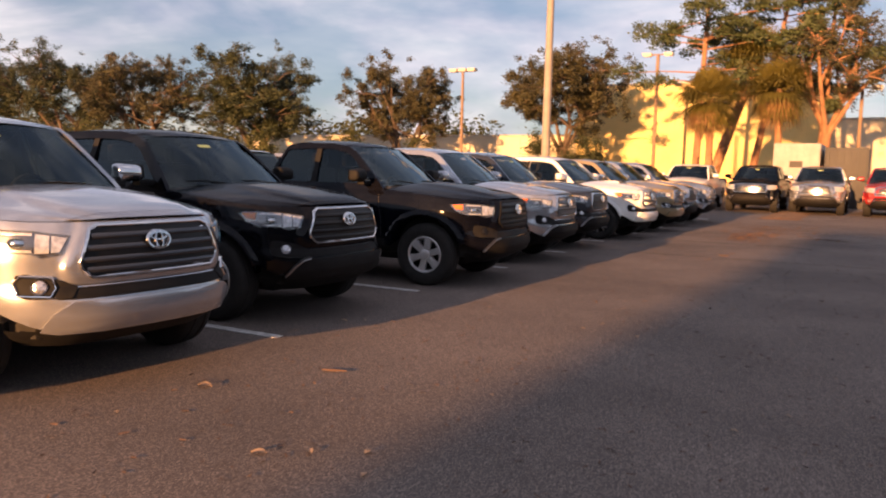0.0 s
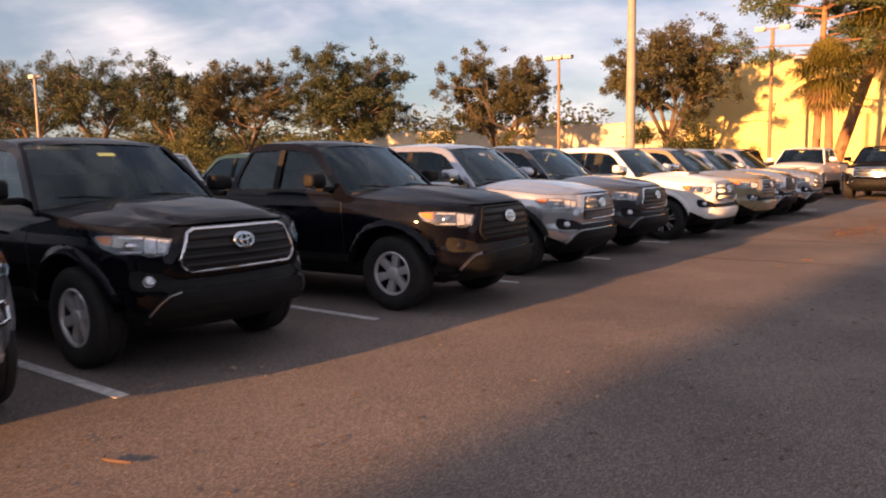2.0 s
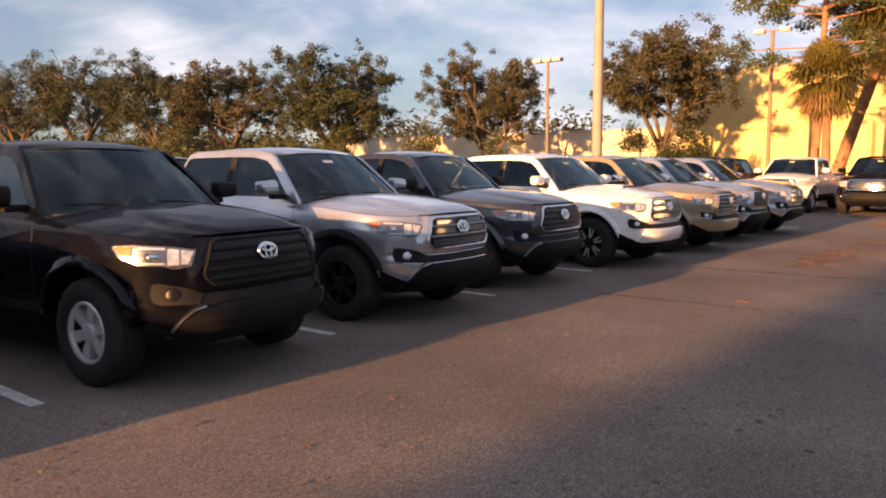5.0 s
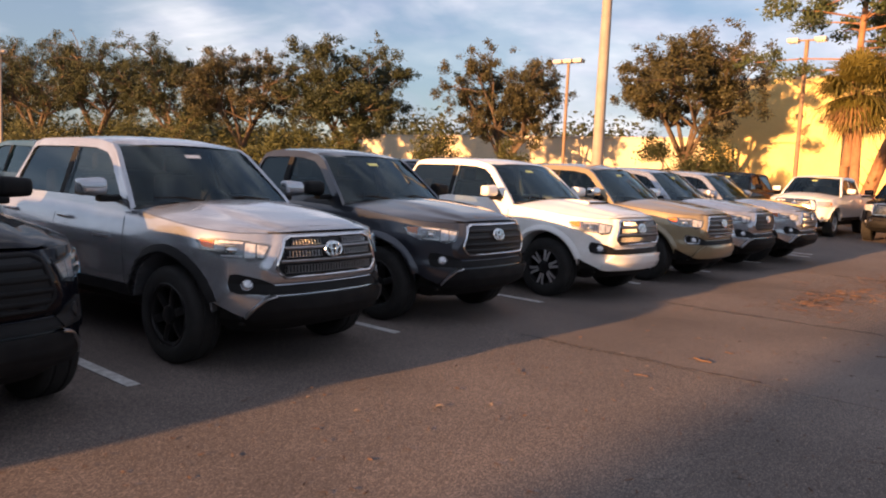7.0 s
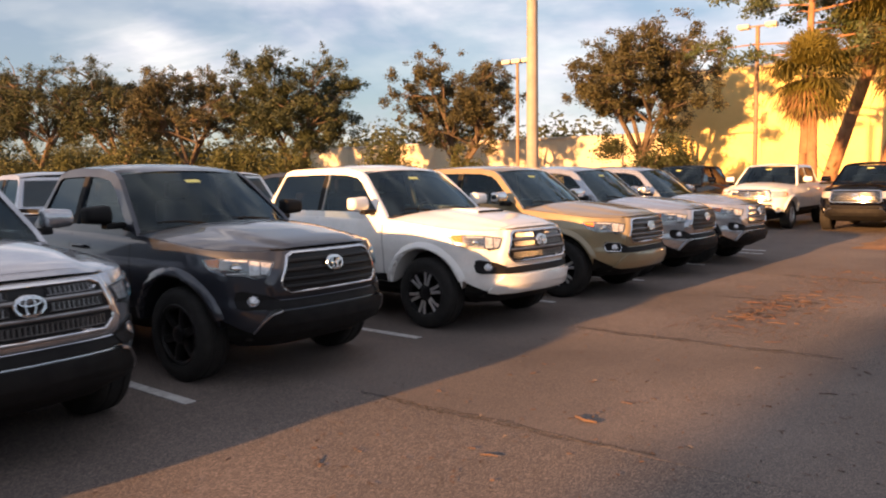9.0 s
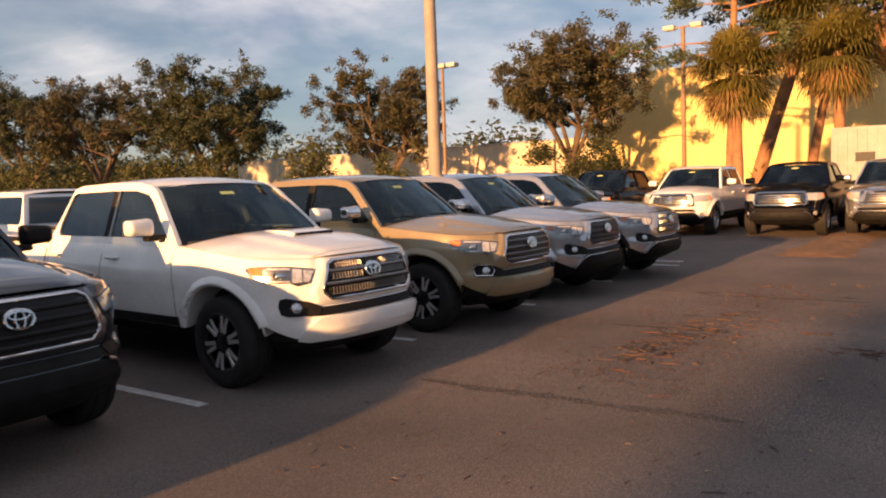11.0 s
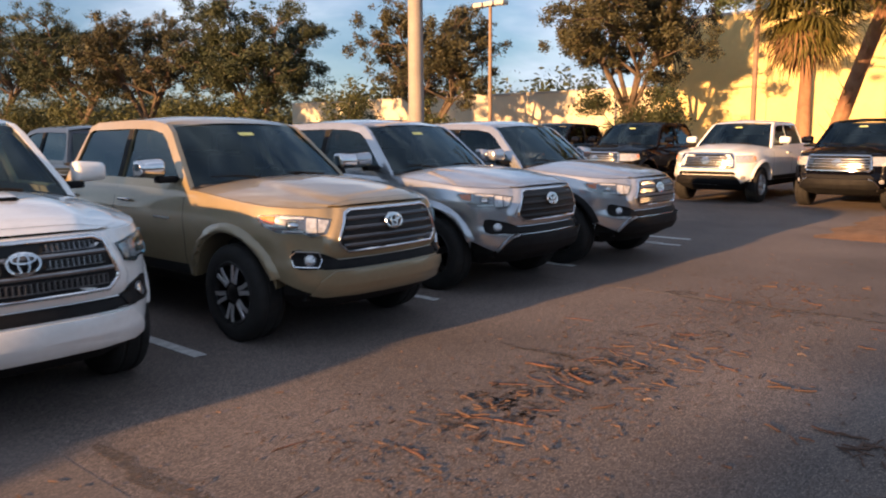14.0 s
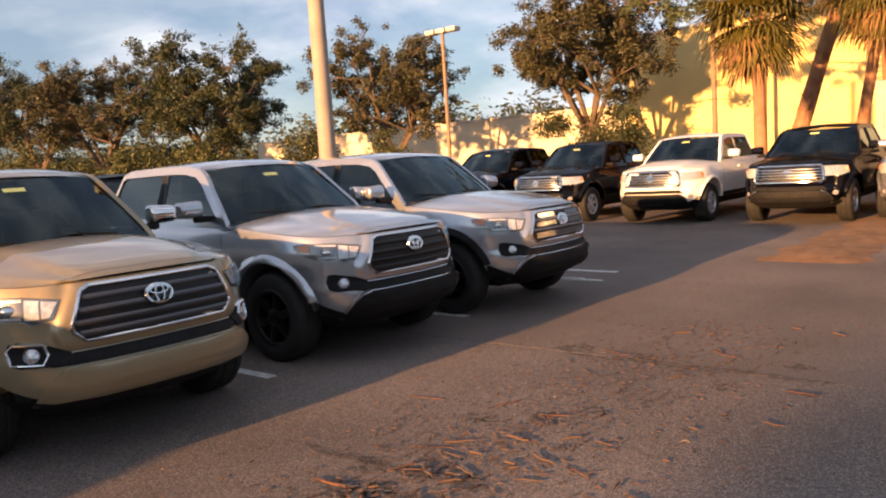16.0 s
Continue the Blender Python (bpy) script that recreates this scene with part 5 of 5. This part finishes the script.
g = random.Random(77)
for k in range(22):
    f = g.random()
    y = 18.75 + 2.6 * f
    twig(-2.3 + g.gauss(0, 0.28), y + g.gauss(0, 0.1), g.uniform(0.05, 0.19), g.gauss(5, 42), k, wide=g.uniform(0.003, 0.007))
for k in range(22):
    twig(g.uniform(-2.9, -0.7), g.uniform(20.5, 24.5), g.uniform(0.05, 0.16), g.gauss(5, 50), 100 + k, wide=g.uniform(0.003, 0.007))
for k in range(8):
    twig(g.uniform(-3.2, -0.5), g.uniform(9, 18), g.uniform(0.06, 0.15), g.gauss(5, 50), 200 + k, wide=g.uniform(0.003, 0.005))
twig(-2.84, 4.36, 0.18, 20, 301, wide=0.008)
twig(-1.94, 14.60, 0.18, -10, 302, wide=0.009)
for x, y, s in ((-3.86, 5.84, 0.09), (-3.72, 6.0, 0.05), (-1.37, 6.77, 0.05), (-2.2, 2.9, 0.08), (-2.0, 3.05, 0.06), (-1.75, 3.2, 0.06), (-1.6, 2.95, 0.05), (-2.6, 11.8, 0.06), (-2.4, 12.1, 0.05), (-3.3, 3.6, 0.1), (-1.7, 19.9, 0.06), (-1.3, 21.5, 0.06)):
    dry_leaf(x, y, s, g.uniform(0, 360), int(abs(x * 100)))
for k in range(30):
    dry_leaf(g.uniform(-3.4, 0.3), g.uniform(2.2, 27), g.uniform(0.02, 0.045), g.uniform(0, 360), 500 + k)


PAPER = material("paper", (0.72, 0.73, 0.72), 0.8, second=(0.62, 0.63, 0.62), scale=8)
paper = part("paper_sheet", box(-0.14, 0.14, -0.20, 0.20, 0.0, 0.004), PAPER, None, smooth=False)
paper.matrix_world = pose(-3.60, 9.22, 0, 0, 0, 4.5) @ pose(-1.66, -0.32, 1.201, 0, 0, 14)
tagged(paper, "white paper sheet lying on a truck's dashboard", "paper")
BARK_STRIP = material("pine_bark_strip", (0.060, 0.030, 0.021), 0.9, second=(0.17, 0.078, 0.050), scale=11, bump=0.4, bump_scale=80)


def bark_strip(x0, y0, x1, y1, wide, seed):
    """A long curled strip of fallen bark, thicker in its middle, resting on the asphalt."""
    g = random.Random(seed)
    d = Vector((x1 - x0, y1 - y0, 0))
    side = Vector((-d.y, d.x, 0)).normalized()
    rows = []
    for k in range(8):
        a = k / 7
        c = Vector((x0, y0, 0)) + d * a + side * (0.05 * d.length * math.sin(a * 4 + seed) + g.uniform(-0.004, 0.004))
        w = 0.62 * wide * (0.35 + 0.65 * math.sin(math.pi * (0.08 + 0.84 * a))) * g.uniform(0.75, 1.15)
        lift = 0.003 + 0.005 * a * (seed % 3)
        rows.append([c + side * (w * f) + Vector((0, 0, lift + z * wide)) for f, z in ((-1, 0.0), (-0.8, 0.22), (0, 0.36), (0.8, 0.22), (1, 0.0), (0, 0.02))])
    ob = part("bark_strip", grid(rows, closed=True), BARK_STRIP, None)
    return tagged(ob, "curled reddish strip of fallen pine bark on asphalt", "bark", "bark strips on the ground")


for i, (x0, y0, x1, y1, w) in enumerate((
        (-2.40, 18.97, -2.0, 19.12, 0.016), (-2.72, 20.07, -2.50, 20.11, 0.024), (-2.36, 20.05, -2.12, 19.96, 0.024), (-2.41, 19.92, -2.09, 19.78, 0.013),
        (-2.65, 19.57, -2.42, 19.66, 0.012), (-2.48, 20.37, -2.38, 20.50, 0.012), (-3.26, 21.42, -3.00, 21.48, 0.012), (-2.61, 21.46, -2.54, 21.72, 0.013),
        (-2.71, 23.16, -2.40, 23.06, 0.015), (-1.90, 23.50, -1.68, 23.36, 0.015), (-2.27, 21.54, -2.08, 21.57, 0.012), (-1.11, 22.70, -0.92, 22.64, 0.018),
        (-2.34, 18.44, -2.15, 18.40, 0.018), (-2.81, 17.96, -2.79, 18.17, 0.010), (-1.76, 17.78, -1.62, 17.86, 0.012), (-2.2, 19.30, -2.02, 19.42, 0.012),
        (-2.55, 19.85, -2.34, 19.78, 0.011), (-2.22, 19.62, -2.06, 19.52, 0.012), (-2.6, 20.72, -2.36, 20.80, 0.010), (-1.7, 20.9, -1.5, 20.82, 0.010))):
    bark_strip(x0, y0, x1, y1, w, i)
for k in range(26):
    twig(-0.55 + g.gauss(0, 0.16), 19.95 + g.gauss(0, 0.10), g.uniform(0.06, 0.2), g.uniform(0, 180), 600 + k, wide=g.uniform(0.004, 0.008))
for k in range(44):
    f = g.random()
    twig(-2.45 + 0.45 * f + g.gauss(0, 0.15), 19.0 + 1.7 * f + g.gauss(0, 0.22), g.uniform(0.03, 0.13), g.gauss(25, 65), 700 + k, wide=g.uniform(0.003, 0.007))
for i, (x, y, size) in enumerate(((-2.45, 19.3, 0.30), (-2.2, 19.35, 0.28), (-2.45, 20.1, 0.30), (-2.3, 20.55, 0.26), (-2.15, 19.75, 0.25), (-2.9, 23.1, 0.25), (-2.2, 21.5, 0.2))):
    stain(x, y, size, 80 + i)


def crumbs():
    """Needles, bark crumbs and grit strewn over the lane."""
    gg = np.random.default_rng(12)
    n = 5200
    x = gg.uniform(-3.6, 0.8, n)
    y = gg.uniform(2, 30, n)
    near = slice(0, 2400)
    x[near] = -2.2 + gg.normal(0, 0.45, 2400)
    y[near] = gg.uniform(18, 24.5, 2400)
    a = gg.uniform(0, math.pi, n)
    l = gg.uniform(0.006, 0.03, n)
    w = gg.uniform(0.002, 0.006, n)
    d, s = np.c_[np.cos(a), np.sin(a)], np.c_[-np.sin(a), np.cos(a)]
    p = np.c_[x, y]
    c = [p - d * l[:, None] - s * w[:, None], p + d * l[:, None] - s * w[:, None], p + d * l[:, None] * 0.8 + s * w[:, None], p - d * l[:, None] + s * w[:, None]]
    z = gg.uniform(0.003, 0.012, (n, 4))
    v = np.stack([np.c_[q, z[:, i]] for i, q in enumerate(c)], 1).reshape(-1, 3)
    ob = raw("ground_litter", v.tolist(), np.arange(n * 4).reshape(-1, 4).tolist(), STRAW)
    tagged(ob, "scattered pine needles, bark crumbs and grit", "litter", kind="stuff")


crumbs()
